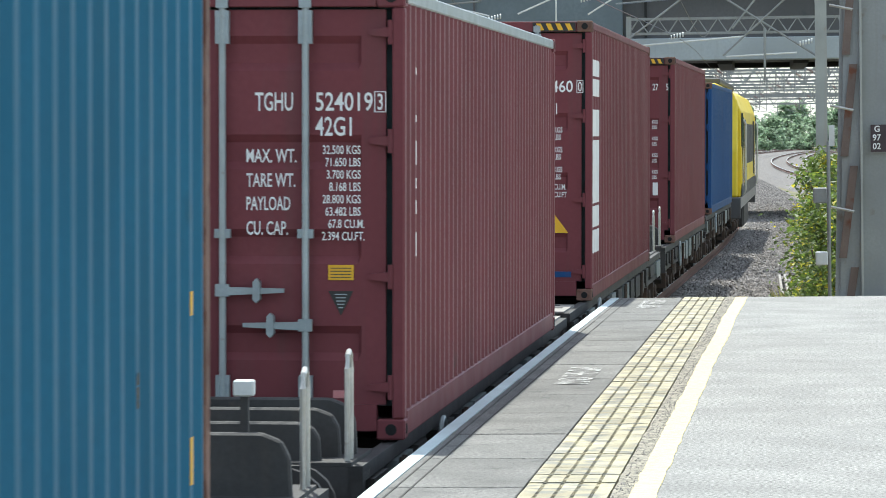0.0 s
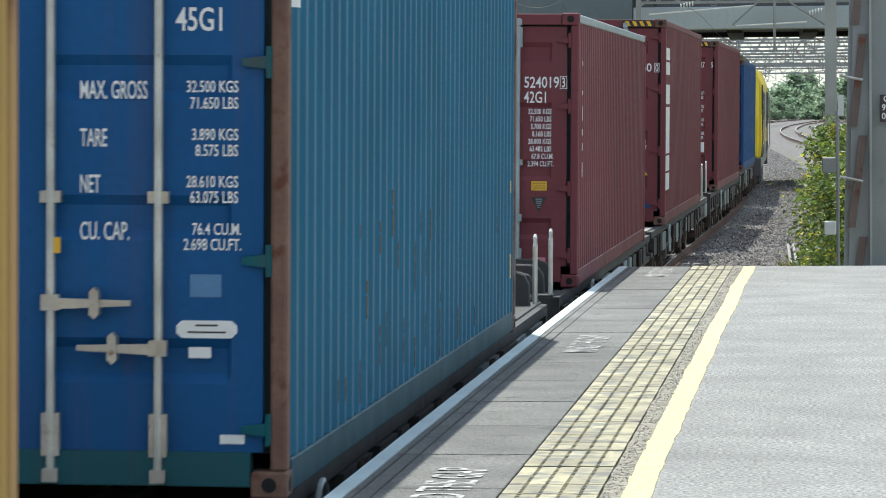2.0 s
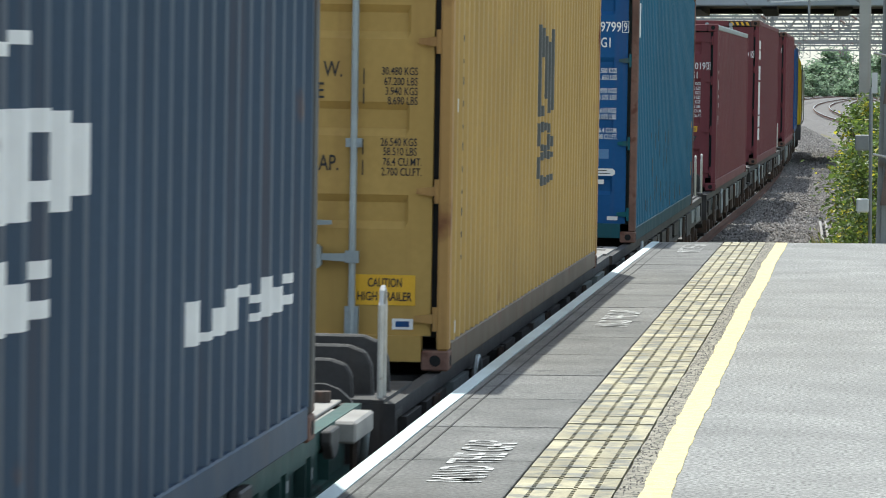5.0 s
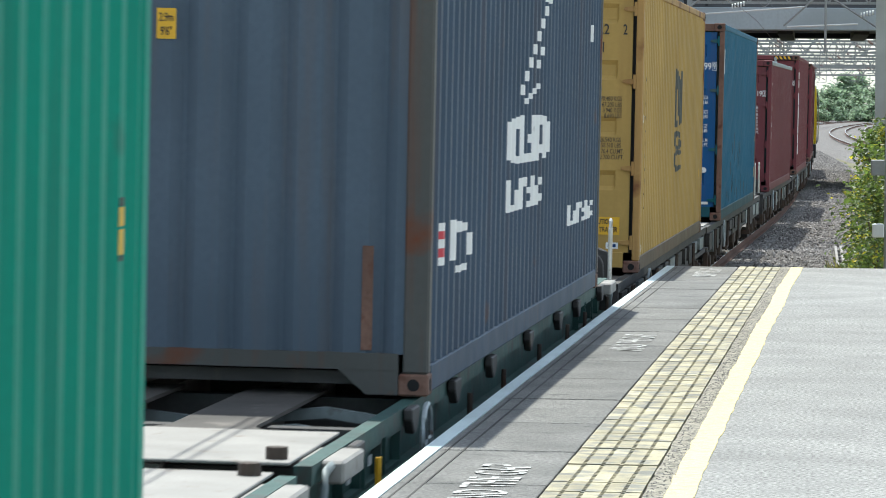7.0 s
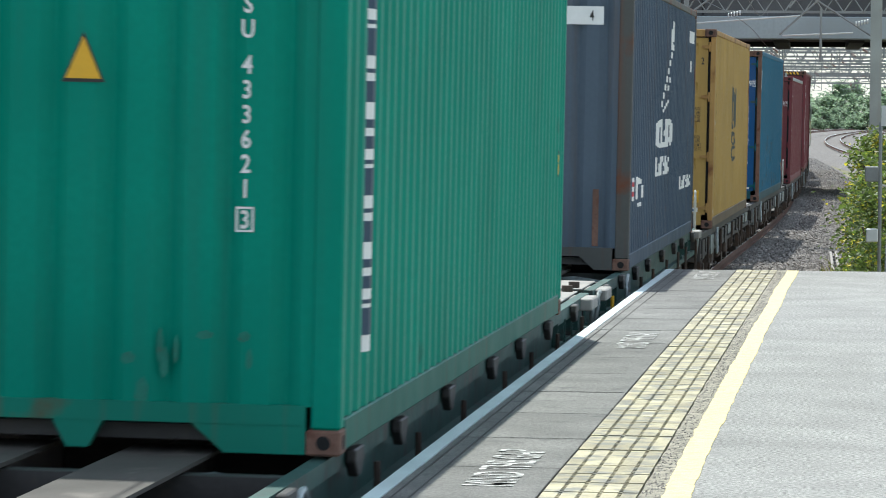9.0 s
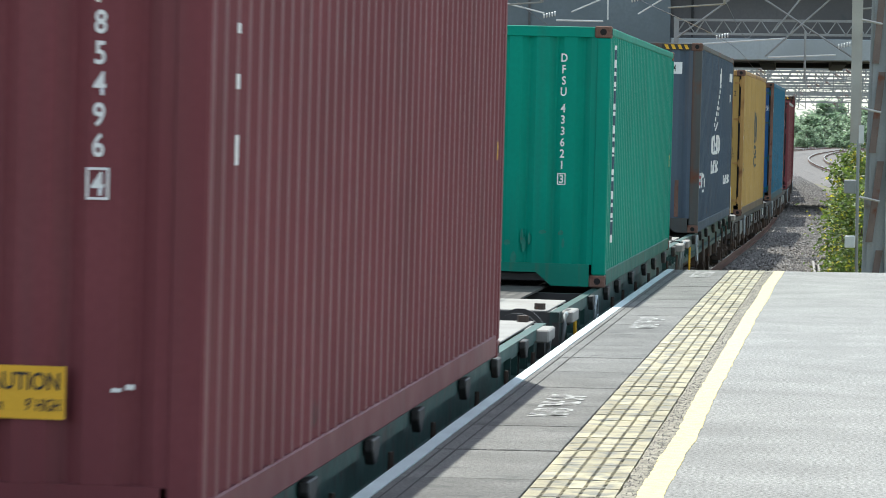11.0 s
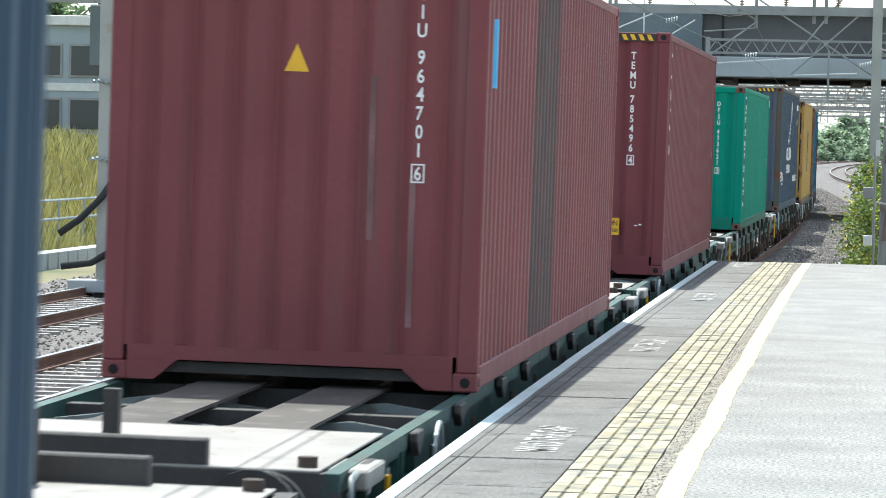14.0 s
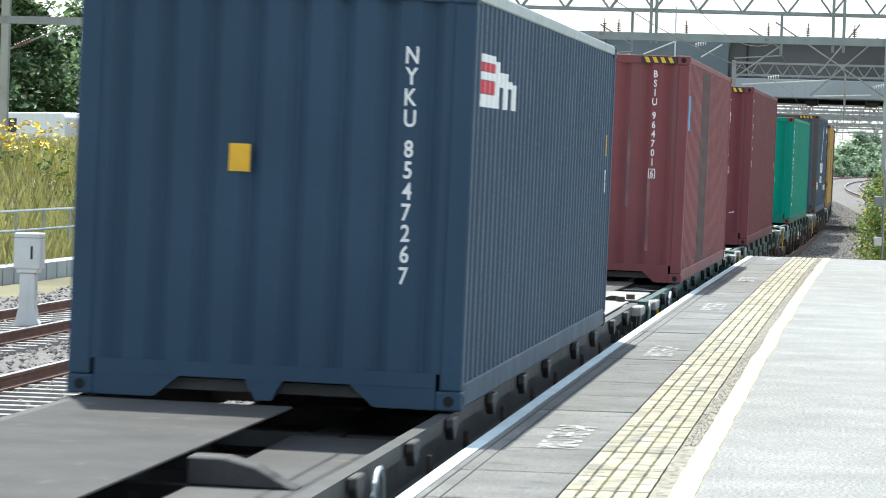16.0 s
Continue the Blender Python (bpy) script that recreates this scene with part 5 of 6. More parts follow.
# seventh container
o = LOADS[6]["ob"]
pl = plate(o, "white_number_panel", 0.15, 0.92, 2.42, 2.60, WHITE, "white number panel", -HALF + 0.016)
face(pl, "number", "0", 0.50, 2.46, 0.10, BLACK, -HALF + 0.012)
face(pl, "check_digit", "4", 0.78, 2.46, 0.10, BLACK, -HALF + 0.012)
hp = plate(o, "height_sticker", -0.29, -0.185, 1.885, 2.05, YELLOW, "yellow height sticker", -HALF + 0.016)
face(hp, "writing", "2.9m", -0.238, 1.98, 0.045, BLACK, -HALF + 0.012, align="CENTER")
face(hp, "writing", "9'6\"", -0.238, 1.905, 0.045, BLACK, -HALF + 0.012, align="CENTER")
bm = B()
box(bm, 0.85, 0.91, -HALF + 0.012, -HALF + 0.016, 0.24, 0.80)
part("rust_streak", bm, RUSTY, o, "orange rust streak")


def ship(u):
    """White ship drawing: block letters below, a stepped sail above, broken by the ridges."""
    i = int(round(u * 10))
    bars = [[(1.20, 1.45)], [(1.18, 1.47)], [(1.17, 1.22), (1.40, 1.48)], [(1.17, 1.49)], [(1.17, 1.23)], [(1.17, 1.23), (1.3, 1.36)],
            [(1.17, 1.49)], [(1.17, 1.49)], [(1.22, 1.28), (1.42, 1.49)], [(1.18, 1.48)], [(1.22, 1.44)]][i]
    if u > 0.2:
        z = 1.53 + 0.95 * (u - 0.2)
        bars = bars + [(z, z + 0.07)]
        if 0.3 < u < 0.8:
            bars = bars + [(1.53 + 0.35 * (u - 0.3), 1.57 + 0.35 * (u - 0.3))]
        if 0.6 < u < 0.85:
            bars = bars + [(z - 0.19, z - 0.13)]
        if u > 0.85:
            bars = bars + [(z + 0.10, z + 0.34)]
    return bars


def word(lo, hi):
    def strokes(u):
        k, d = int(u * 11.9), hi - lo
        return ([(lo, hi)], [(lo, lo + d * 0.2)], [(lo, hi - d * 0.35)], [(lo + d * 0.1, lo + d * 0.35), (hi - d * 0.35, hi - d * 0.1)], [(lo, hi)],
                [(hi - d * 0.3, hi)], [(lo, lo + d * 0.75)], [(lo, lo + d * 0.2), (lo + d * 0.45, lo + d * 0.65)])[k % 8]
    return strokes


marks("ship_logo", o, 1, -1.85, 1.3, ship, WHITE, "white ship logo broken by the ridges")
marks("logo_word", o, 1, -1.85, 0.8, word(0.86, 1.07), WHITE)
marks("logo_word", o, 1, 3.0, 5.6, word(0.62, 0.78), WHITE)
marks("flag_white", o, 1, -5.6, -5.2, [(0.675, 0.72), (0.77, 0.82), (0.865, 0.91)], WHITE)
marks("flag_red", o, 1, -5.6, -5.2, [(0.7205, 0.7695), (0.8205, 0.8645)], RED)
marks("flag_logo", o, 1, -5.05, -3.9, lambda u: [(0.68, 0.91 - 0.1 * u)] if int(u * 4.9) % 2 == 0 else [(0.83, 0.91 - 0.05 * u), (0.60, 0.64)], WHITE)
marks("side_number", o, 1, 4.6, 5.7, [(2.45, 2.60)], WHITE)
marks("side_number", o, 1, 4.95, 5.3, [(2.08, 2.22)], WHITE)
# eighth container
o = LOADS[7]["ob"]
stacked(o, "DFSU 433621", 0.757, 2.23, 0.08, WHITE, "3", 0.1125)
triangle(o, 0.0, 1.79, 0.10, 0.115, BLACK, label="yellow warning triangle")
triangle(o, 0.0, 1.787, 0.083, 0.096, YELLOW, y=-HALF + 0.014)
rg = random.Random(12)
for x, z, n in ((0.33, 0.40, 5), (0.62, 0.45, 3)):
    for k in range(n):
        a, c, w, h = x + rg.gauss(0, 0.07), z + rg.gauss(0, 0.10), rg.uniform(0.010, 0.045), rg.uniform(0.02, 0.09)
        bm = B()
        prism(bm, [(a - w, c - h * 0.4), (a - w * 0.3, c - h), (a + w * 0.8, c - h * 0.6), (a + w, c + h * 0.3), (a + w * 0.2, c + h), (a - w * 0.7, c + h * 0.6)], "y", -HALF + 0.0165, -HALF + 0.0185)
        part("stain", bm, GREEN_STAIN, o, "brown grime stain")
marks("side_letter_panel", o, 1, -5.25, -4.98, [(0.42, 2.42)], WHITE, "white strip of side lettering")
marks("side_lettering", o, 1, -5.25, -4.98, [(0.50 + 0.222 * k, 0.50 + 0.222 * k + (0.13, 0.06, 0.10)[k % 3]) for k in range(9)], NAVY, lift=0.0055)
marks("side_lettering", o, 1, -5.25, -4.98, [(0.60 + 0.222 * k + (0.05, 0.0, 0.04)[k % 3], 0.60 + 0.222 * k + (0.07, 0.04, 0.06)[k % 3]) for k in range(8)], NAVY, lift=0.0055)
marks("side_sticker", o, 1, 5.6, 5.95, [(1.09, 1.17), (1.18, 1.24)], YELLOW, thin=0.8)
marks("sticker_edge", o, 1, 5.6, 5.95, [(1.07, 1.088), (1.243, 1.27)], BLACK, thin=0.8)
# ninth container
o = LOADS[8]["ob"]
stacked(o, "TEMU 785496", 0.79, 2.57, 0.085, WHITE, "4", 0.1165)
cp = plate(o, "caution_sticker", 0.32, 0.685, 0.468, 0.67, YELLOW, "yellow caution sticker", -HALF + 0.016)
face(cp, "writing", "CAUTION", 0.503, 0.58, 0.065, BLACK, -HALF + 0.012, align="CENTER", width=0.32)
face(cp, "writing", "2.9m", 0.405, 0.50, 0.045, BLACK, -HALF + 0.012, align="CENTER")
face(cp, "writing", "9' HIGH", 0.60, 0.50, 0.045, BLACK, -HALF + 0.012, align="CENTER")
bm = B()
box(bm, 0.86, 0.90, -HALF + 0.012, -HALF + 0.016, 0.58, 0.595)
box(bm, 0.915, 0.95, -HALF + 0.012, -HALF + 0.016, 0.59, 0.61)
part("white_scuff", bm, WHITE, o)
marks("side_lettering", o, 1, -5.6, -5.3, [(1.44, 1.56), (1.74, 1.80), (1.96, 2.0), (2.10, 2.22), (2.36, 2.40), (2.62, 2.66)], WHITE, thin=0.95)
marks("side_sticker", o, 1, 5.6, 5.95, [(1.38, 1.50)], YELLOW, thin=0.5)
# tenth container
o = LOADS[9]["ob"]
stacked(o, "BSIU 964701", 0.79, 2.61, 0.085, WHITE, "6", 0.1185)
triangle(o, -0.01, 2.10, 0.08, 0.09, YELLOW, label="yellow warning triangle")
marks("blue_sticker", o, 1, -5.6, -5.3, [(1.95, 2.40)], SKYBLUE)
marks("grime_band", o, 1, -2.3, -0.3, [(0.17, 2.79)], material("grey_grime", (0.095, 0.065, 0.062), 0.85, 0, 0.2, 2, (0.15, 0.055, 0.055), 0.3, 0.5), "grey grime band")
for x, z0, z1 in ((0.49, 0.95, 2.0), (0.76, 0.40, 1.35)):
    bm = B()
    box(bm, x - 0.02, x + 0.02, -HALF + 0.0145, -HALF + 0.0165, z0, z1)
    part("grey_streak", bm, material("grey_streak", (0.19, 0.10, 0.10), 0.8, 0, 0.3, 3), o)
# eleventh container
o = LOADS[10]["ob"]
stacked(o, "NYKU 854726", 0.83, 2.10, 0.10, WHITE, "", 0.128)
face(o, "number_character", "7", 0.83, 0.76, 0.10, WHITE, -HALF + 0.018, align="CENTER", squeeze=0.8, bold=0.02)
plate(o, "orange_sticker", -0.27, -0.14, 1.40, 1.57, YELLOW, "orange sticker", -HALF + 0.016)
marks("flag_white", o, 1, -5.5, -4.8, [(1.86, 1.94), (2.03, 2.08), (2.14, 2.19)], WHITE)
marks("flag_red", o, 1, -5.5, -4.8, [(1.945, 2.025), (2.085, 2.135)], RED)
marks("white_logo", o, 1, -4.6, -3.1, lambda u: [(1.86, 2.16 - 0.16 * u)] if int(u * 7) % 3 != 1 else [(2.0, 2.12 - 0.12 * u)], WHITE, "white logo letters")
marks("orange_label", o, 1, 5.3, 5.62, [(1.57, 1.76)], YELLOW, thin=0.9)
marks("white_label", o, 1, 5.3, 5.62, [(1.24, 1.33), (1.345, 1.44)], WHITE, thin=0.9)


# ---------------------------------------------------------------- wagons
def bogie(yc, parent, base, mat):
    """A three-piece freight bogie with two wheelsets; base is the height of the rail below the wagon's origin."""
    bg = new("bogie")
    bg.parent = parent
    bg.location = (0, yc, 0)
    for sx in (-1, 1):
        bm = B()
        prism(bm, [(-1.15, base + 0.42), (-0.8, base + 0.62), (-0.35, base + 0.60), (-0.30, base + 0.30), (0.30, base + 0.30), (0.35, base + 0.60), (0.8, base + 0.62), (1.15, base + 0.42), (1.0, base + 0.34), (0.7, base + 0.44), (0.42, base + 0.20), (-0.42, base + 0.20), (-0.7, base + 0.44), (-1.0, base + 0.34)], "x", *sorted((sx * 0.93, sx * 1.05)))
        part("side_frame", bm, mat, bg)
        for yy in (-0.9, 0.9):
            bm = B()
            box(bm, *sorted((sx * 0.95, sx * 1.12)), yy - 0.13, yy + 0.13, base + 0.28, base + 0.52)
            disc(bm, (sx * 1.13, yy, base + 0.40), 0.09, "x", 0.05, 12)
            part("axle_box", bevelled(bm, 0.008), BRAKE, bg)
        bm = B()
        for q in (-0.12, 0.12):
            for k in range(6):
                disc(bm, (sx * 1.0, q, base + 0.33 + 0.045 * k), 0.085, "z", 0.028, 10)
        part("spring", bm, BRAKE, bg)
    part_box("bolster", (-1.0, 1.0, -0.2, 0.2, base + 0.45, base + 0.62), mat, bg)
    for yy in (-0.9, 0.9):
        ws = new("wheelset")
        ws.parent = bg
        ws.location = (0, yy, base + 0.40)
        bm = B()
        tube(bm, [(-1.05, 0, 0), (1.05, 0, 0)], 0.07, 10)
        for sx in (-1, 1):
            disc(bm, (sx * 0.755, 0, 0), 0.395, "x", 0.13, 28)
            disc(bm, (sx * 0.69, 0, 0), 0.425, "x", 0.03, 28)
            for k in range(4):
                a = k * math.pi / 2
                box(bm, *sorted((sx * 0.82, sx * 0.835)), 0.22 * math.cos(a) - 0.05, 0.22 * math.cos(a) + 0.05, 0.22 * math.sin(a) - 0.05, 0.22 * math.sin(a) + 0.05)
        me = bpy.data.meshes.new("wheelset")
        bmesh.ops.recalc_face_normals(bm, faces=list(bm.faces))
        bm.to_mesh(me)
        bm.free()
        me.materials.append(BRAKE)
        bpy.data.objects.remove(ws)
        ws = new("wheelset", me)
        ws.parent = bg
        ws.location = (0, yy, base + 0.40)
        WHEELS.append(ws)
    return bg


WHEELS = []


def buffers(y, sy, parent, z):
    for sx in (-0.87, 0.87):
        bm = B()
        tube(bm, [(sx, y, z), (sx, y + sy * 0.32, z)], 0.09, 12)
        tube(bm, [(sx, y + sy * 0.28, z), (sx, y + sy * 0.50, z)], 0.065, 12)
        disc(bm, (sx, y + sy * 0.52, z), 0.22, "y", 0.04, 18)
        part("buffer", bm, FRAME_DARK, parent)


def coupling(y, sy, parent, z):
    bm = B()
    for k in range(3):
        a = y + sy * (0.05 + 0.16 * k)
        tube(bm, [(-0.06, a, z - 0.03 * k), (-0.06, a + sy * 0.2, z - 0.03 * k), (0.06, a + sy * 0.2, z - 0.03 * k), (0.06, a, z - 0.03 * k)], 0.022, 6)
    part("coupling", bm, BRAKE, parent)
    bm = B()
    for x in (-0.35, 0.3):
        tube(bm, [(x, y, z + 0.05), (x, y + sy * 0.2, z - 0.25), (x * 0.8, y + sy * 0.5, z - 0.38), (x * 0.7, y + sy * 0.8, z - 0.2)], 0.024, 6)
    part("brake_hose", bm, RUBBER, parent)


def wagon(lead, trail, low, base, kind):
    """A container flat under a 40 ft load; lead and trail are the deck beyond the load ahead and behind.
    base is the rail's height below the origin, which is the underside of the load. low: (ahead, behind) is an outer end."""
    y1, y0 = HALF + lead, -HALF - trail
    if kind == "grey":
        ob = thing("container_wagon", "low grimy container flat wagon with steel handrails", "railway wagon", group="wagons of the train")
        side, edge = FRAME_DARK, FRAME_GREY
    else:
        ob = thing("container_wagon", "dark brown container flat wagon with a long dusty deck darkened for shade" if trail > 6 else "green open-framed container flat wagon with worn deck ends", "railway wagon", group="wagons of the train")
        side, edge = (FRAME_DARK, FRAME_DARK) if trail > 6 else (FRAME_GREEN, FRAME_GREEN)
    for sx in (-1, 1):
        bm = B()
        xa, xb = sx * 1.16, sx * 1.08
        prism(bm, [(xb, -0.012), (xa, -0.012), (xa, -0.10), (sx * 1.10, -0.10), (sx * 1.10, -0.30), (xa, -0.30), (xa, -0.36), (xb, -0.36)], "y", y0, y1)
        solebar = part("solebar", bm, side, ob)
        if kind == "grey":
            rw = random.Random(int(lead * 100))
            y = y0 + 0.4
            while y < y1 - 1.2:
                w = rw.uniform(0.35, 1.25)
                zb = rw.uniform(-0.42, -0.26)
                bm = B()
                prism(bm, [(y, -0.115), (y + w, -0.115), (y + w, zb + 0.05), (y + w - 0.08, zb), (y + 0.06, zb), (y, zb + 0.08)], "x", *sorted((sx * 1.105, sx * 1.175)))
                pale = rw.random() < 0.3
                part("side_panel", bm, FRAME_GREY if pale else side, solebar, "pale grey side panel" if pale else "")
                y += w + rw.uniform(0.12, 0.7)
            for k in range(4):
                y = y0 + 1.6 + 3.8 * k
                bm = B()
                tube(bm, [(sx * 1.19, y, -0.10), (sx * 1.19, y, -0.46), (sx * 1.19, y + 0.16, -0.46), (sx * 1.19, y + 0.16, -0.10)], 0.016, 6)
                part("lever", bm, BRAKE, solebar)
        else:
            rw = random.Random(int(lead * 100))
            for k in range(int((y1 - y0) / 2.2)):
                y = y0 + 0.7 + 2.2 * k + rw.uniform(-0.3, 0.5)
                bm = B()
                prism(bm, [(y, -0.012), (y + 0.30, -0.012), (y + 0.30, -0.07), (y + 0.2, -0.15), (y + 0.1, -0.15), (y, -0.07)], "x", *sorted((sx * 1.165, sx * 1.215)))
                part("spigot_bracket", bevelled(bm, 0.008), FRAME_DARK, solebar)
                bm = B()
                tube(bm, [(sx * 1.20, y + 0.9, -0.15), (sx * 1.20, y + 0.9, -0.52), (sx * 1.20, y + 1.05, -0.56)], 0.018, 6)
                part("lever", bm, YELLOW if k == 0 else BRAKE, solebar)
    for sx in (-0.38, 0.38):
        bm = B()
        prism(bm, [(sx - 0.09, -0.03), (sx + 0.09, -0.03), (sx + 0.09, -0.06), (sx + 0.015, -0.08), (sx + 0.015, -0.46), (sx + 0.09, -0.47), (sx + 0.09, -0.49), (sx - 0.09, -0.49), (sx - 0.09, -0.47), (sx - 0.015, -0.46), (sx - 0.015, -0.08), (sx - 0.09, -0.06)], "y", y0 + 0.1, y1 - 0.1)
        if trail > 6:
            bmesh.ops.translate(bm, vec=(0, 0, -0.16), verts=bm.verts)
        part("centre_sill", bm, FRAME_DARK if kind == "grey" or trail > 6 else DECK, ob)
    n = int((y1 - y0) / 1.9)
    for k in range(n + 1):
        y = y0 + 0.25 + (y1 - y0 - 0.5) * k / n
        part_box("cross_member", (-1.08, 1.08, y - 0.07, y + 0.07, -0.30 if trail > 6 else -0.26, -0.20 if trail > 6 else -0.04), FRAME_DARK, ob)
    for end, far in ((y1, 1), (y0, -1)):
        outer = low[0] if far > 0 else low[1]
        reach = lead if far > 0 else trail
        d0, d1 = sorted((end, end - far * reach * ((0.62 if kind == "grey" or far > 0 else 0.41) if reach < 6 else 0.97)))
        if kind == "grey":
            dk = part_box("deck_plate", (-1.10, 1.10, d0, d1, -0.012, 0.006), FRAME_DARK if outer else DECK, ob, "worn steel deck plate")
            bm = B()
            rr = random.Random(3)
            for q in range(26 if outer else 70):
                x, y, s = rr.uniform(-0.95, 0.95), rr.uniform(d0 + 0.1, d1 - 0.1), rr.uniform(0.05, 0.12)
                box(bm, x - s, x + s, y - s * 0.6, y + s * 0.6, 0.0065, 0.011)
            part("tread_patch", bm, FRAME_DARK if not outer else DECK, dk)
        else:
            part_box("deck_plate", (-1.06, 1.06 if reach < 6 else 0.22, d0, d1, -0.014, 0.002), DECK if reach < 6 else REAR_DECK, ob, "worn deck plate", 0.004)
            if reach < 6:
                root = d1 if far < 0 else d0
                tip = (y0 + trail + 0.5) if far < 0 else (y1 - lead - 0.5)
                g = 1 if tip > root else -1
                for sx in (-0.40, 0.40):
                    bm = B()
                    arc = [(0.21 + 0.30 * (1 - math.sin(a)), root + g * 0.30 * (1 - math.cos(a))) for a in (0.0, 0.3, 0.6, 0.95, 1.25, 1.5708)]
                    side_a = [(sx + w, y) for w, y in arc] + [(sx + 0.21, tip)]
                    side_b = [(sx - w, y) for w, y in arc] + [(sx - 0.21, tip)]
                    prism(bm, side_a + side_b[::-1], "z", -0.026, -0.0045 if sx < 0 else -0.0065)
                    part("deck_tongue", bm, DECK_BROWN, ob, "dark brown deck strip between rounded openings")
                for k in range(2):
                    y = root + (tip - root) * (0.35 + 0.4 * k)
                    bm = B()
                    prism(bm, [(-1.07, -0.10), (-0.7, -0.05), (0, -0.12), (0.7, -0.05), (1.07, -0.10), (1.07, -0.16), (0.7, -0.11), (0, -0.18), (-0.7, -0.11), (-1.07, -0.16)], "y", y - 0.02, y + 0.02)
                    part("web_plate", bm, FRAME_GREY, ob)
                for sx in (-1, 1):
                    for k in range(3):
                        y = end - far * (1.35 + 0.75 * k)
                        bm = B()
                        for a in ((y - 0.30, y + 0.30, -0.125, -0.107), (y - 0.30, y + 0.30, -0.295, -0.277), (y - 0.30, y - 0.282, -0.277, -0.125), (y + 0.282, y + 0.30, -0.277, -0.125)):
                            box(bm, *sorted((sx * 1.102, sx * 1.150)), *a)
                        part("panel_frame", bm, side, ob, "raised green panel frame")
                    for k in range(2):
                        part_box("data_panel", (*sorted((sx * 1.101, sx * 1.106)), end - far * (1.5 + 0.75 * k), end - far * (1.5 + 0.75 * k) + 0.22, -0.25 + 0.02 * k, -0.20 + 0.02 * k), BOXWHITE, ob, "small faded white data marks")
                    bm = B()
                    tube(bm, [(sx * 1.17, end - far * 0.08, -0.42), (sx * 1.20, end - far * 0.10, -0.12), (sx * 1.20, end - far * 0.16, -0.05), (sx * 1.20, end - far * 0.34, -0.035)], 0.021, 8)
                    part("bent_rail", bm, FRAME_GREY, ob, "bent pale hand rail", smooth=True)
            if reach > 6:
                # Added dark sheet that stands for the shade inside the open frame.
                part_box("well_plate", (0.23, 1.06, d0, d1, -0.19, -0.17), FRAME_DARK, ob, "dark plate added for the shade in the deck opening")
                for k in range(1):
                    y = d1 - 3.4 - 2.6 * k
                    bm = B()
                    prism(bm, [(0.225, -0.02), (0.42, -0.02), (0.58, -0.06), (0.72, -0.14), (0.80, -0.169), (0.225, -0.169)], "y", y - 0.12, y + 0.12)
                    part("gusset", bevelled(bm, 0.01), FRAME_DARK, ob)
            for sx in (-1, 1):
                part_box("corner_step", (*sorted((sx * 0.86, sx * 1.26)), *sorted((end - far * 0.95, end - far * 0.30)), -0.12, -0.016), DECK, ob, "", 0.012)
                bm = B()
                disc(bm, (sx * 0.98, end - far * 0.15, 0.025), 0.05, "z", 0.06, 10)
                part("twistlock", bm, BRAKE, ob)
        if outer:
            part_box("headstock", (-1.16, 1.16, *sorted((end - far * 0.12, end)), -0.40, -0.014), FRAME_DARK, ob)
            buffers(end, far, ob, -0.18)
            coupling(end, far, ob, -0.26)
            if kind == "grey":
                # upright curved end plates and the tall handrails
                for q, (w, t) in enumerate(((1.06, 0.31), (1.0, 0.27), (0.92, 0.21))):
                    bm = B()
                    prism(bm, [(-w, -0.01), (w, -0.01), (w * 0.99, t * 0.62), (w * 0.95, t * 0.88), (w * 0.86, t), (-w * 0.86, t), (-w * 0.95, t * 0.88), (-w * 0.99, t * 0.62)], "y", *sorted((end - far * (0.62 - 0.22 * q), end - far * (0.56 - 0.22 * q))))
                    part("end_plate", bevelled(bm, 0.012), FRAME_DARK, ob, "black shaped end plate")
                for sx in (-1, 1):
                    bm = B()
                    x = sx * 1.065
                    tube(bm, [(x, end - far * 0.26, -0.30), (x, end - far * 0.26, 0.50), (x, end - far * 0.23, 0.57), (x, end - far * 0.18, 0.59), (x, end - far * 0.13, 0.57), (x, end - far * 0.10, 0.50), (x, end - far * 0.10, -0.30)], 0.0155, 8)
                    part("handrail", bm, CHROME, ob, "worn steel grab rail")
                    part_box("foot_step", (*sorted((sx * 0.86, sx * 1.16)), *sorted((end - far * 0.34, end - far * 0.02)), -0.10, -0.05), DECK, ob)
                if far < 0:
                    continue
                part_box("lamp_bracket", (0.785, 0.825, *sorted((end - far * 0.46, end - far * 0.42)), 0.0, 0.475), FRAME_DARK, ob)
                part_box("lamp_socket", (0.755, 0.855, *sorted((end - far * 0.49, end - far * 0.41)), 0.476, 0.555), BOXWHITE, ob, "", 0.008)
            else:
                part_box("end_post", (-0.06, 0.02, *sorted((end - far * 0.3, end - far * 0.22)), 0.0, 0.34), FRAME_DARK, ob)
                part_box("end_box", (-0.4, 0.5, *sorted((end - far * 0.12, end - far * 0.02)), -0.01, 0.13), FRAME_DARK, ob, "", 0.01)
        else:
            bm = B()
            tube(bm, [(0, end, -0.22), (0, end + far * 0.42, -0.22)], 0.10, 10)
            part("drawbar", bm, FRAME_DARK, ob)
    for yb in (y0 + 2.1, y1 - 2.1):
        bogie(yb, ob, base, FRAME_DARK)
    # handbrake wheel and gear
    bm = B()
    ring = [(1.22, y0 + 3.7 + 0.19 * math.cos(a * math.tau / 18), -0.22 + 0.19 * math.sin(a * math.tau / 18)) for a in range(19)]
    tube(bm, ring, 0.016, 6, False)
    for a in range(3):
        tube(bm, [(1.22, y0 + 3.7, -0.22), (1.22, y0 + 3.7 + 0.19 * math.cos(a * 2.094), -0.22 + 0.19 * math.sin(a * 2.094))], 0.012, 5)
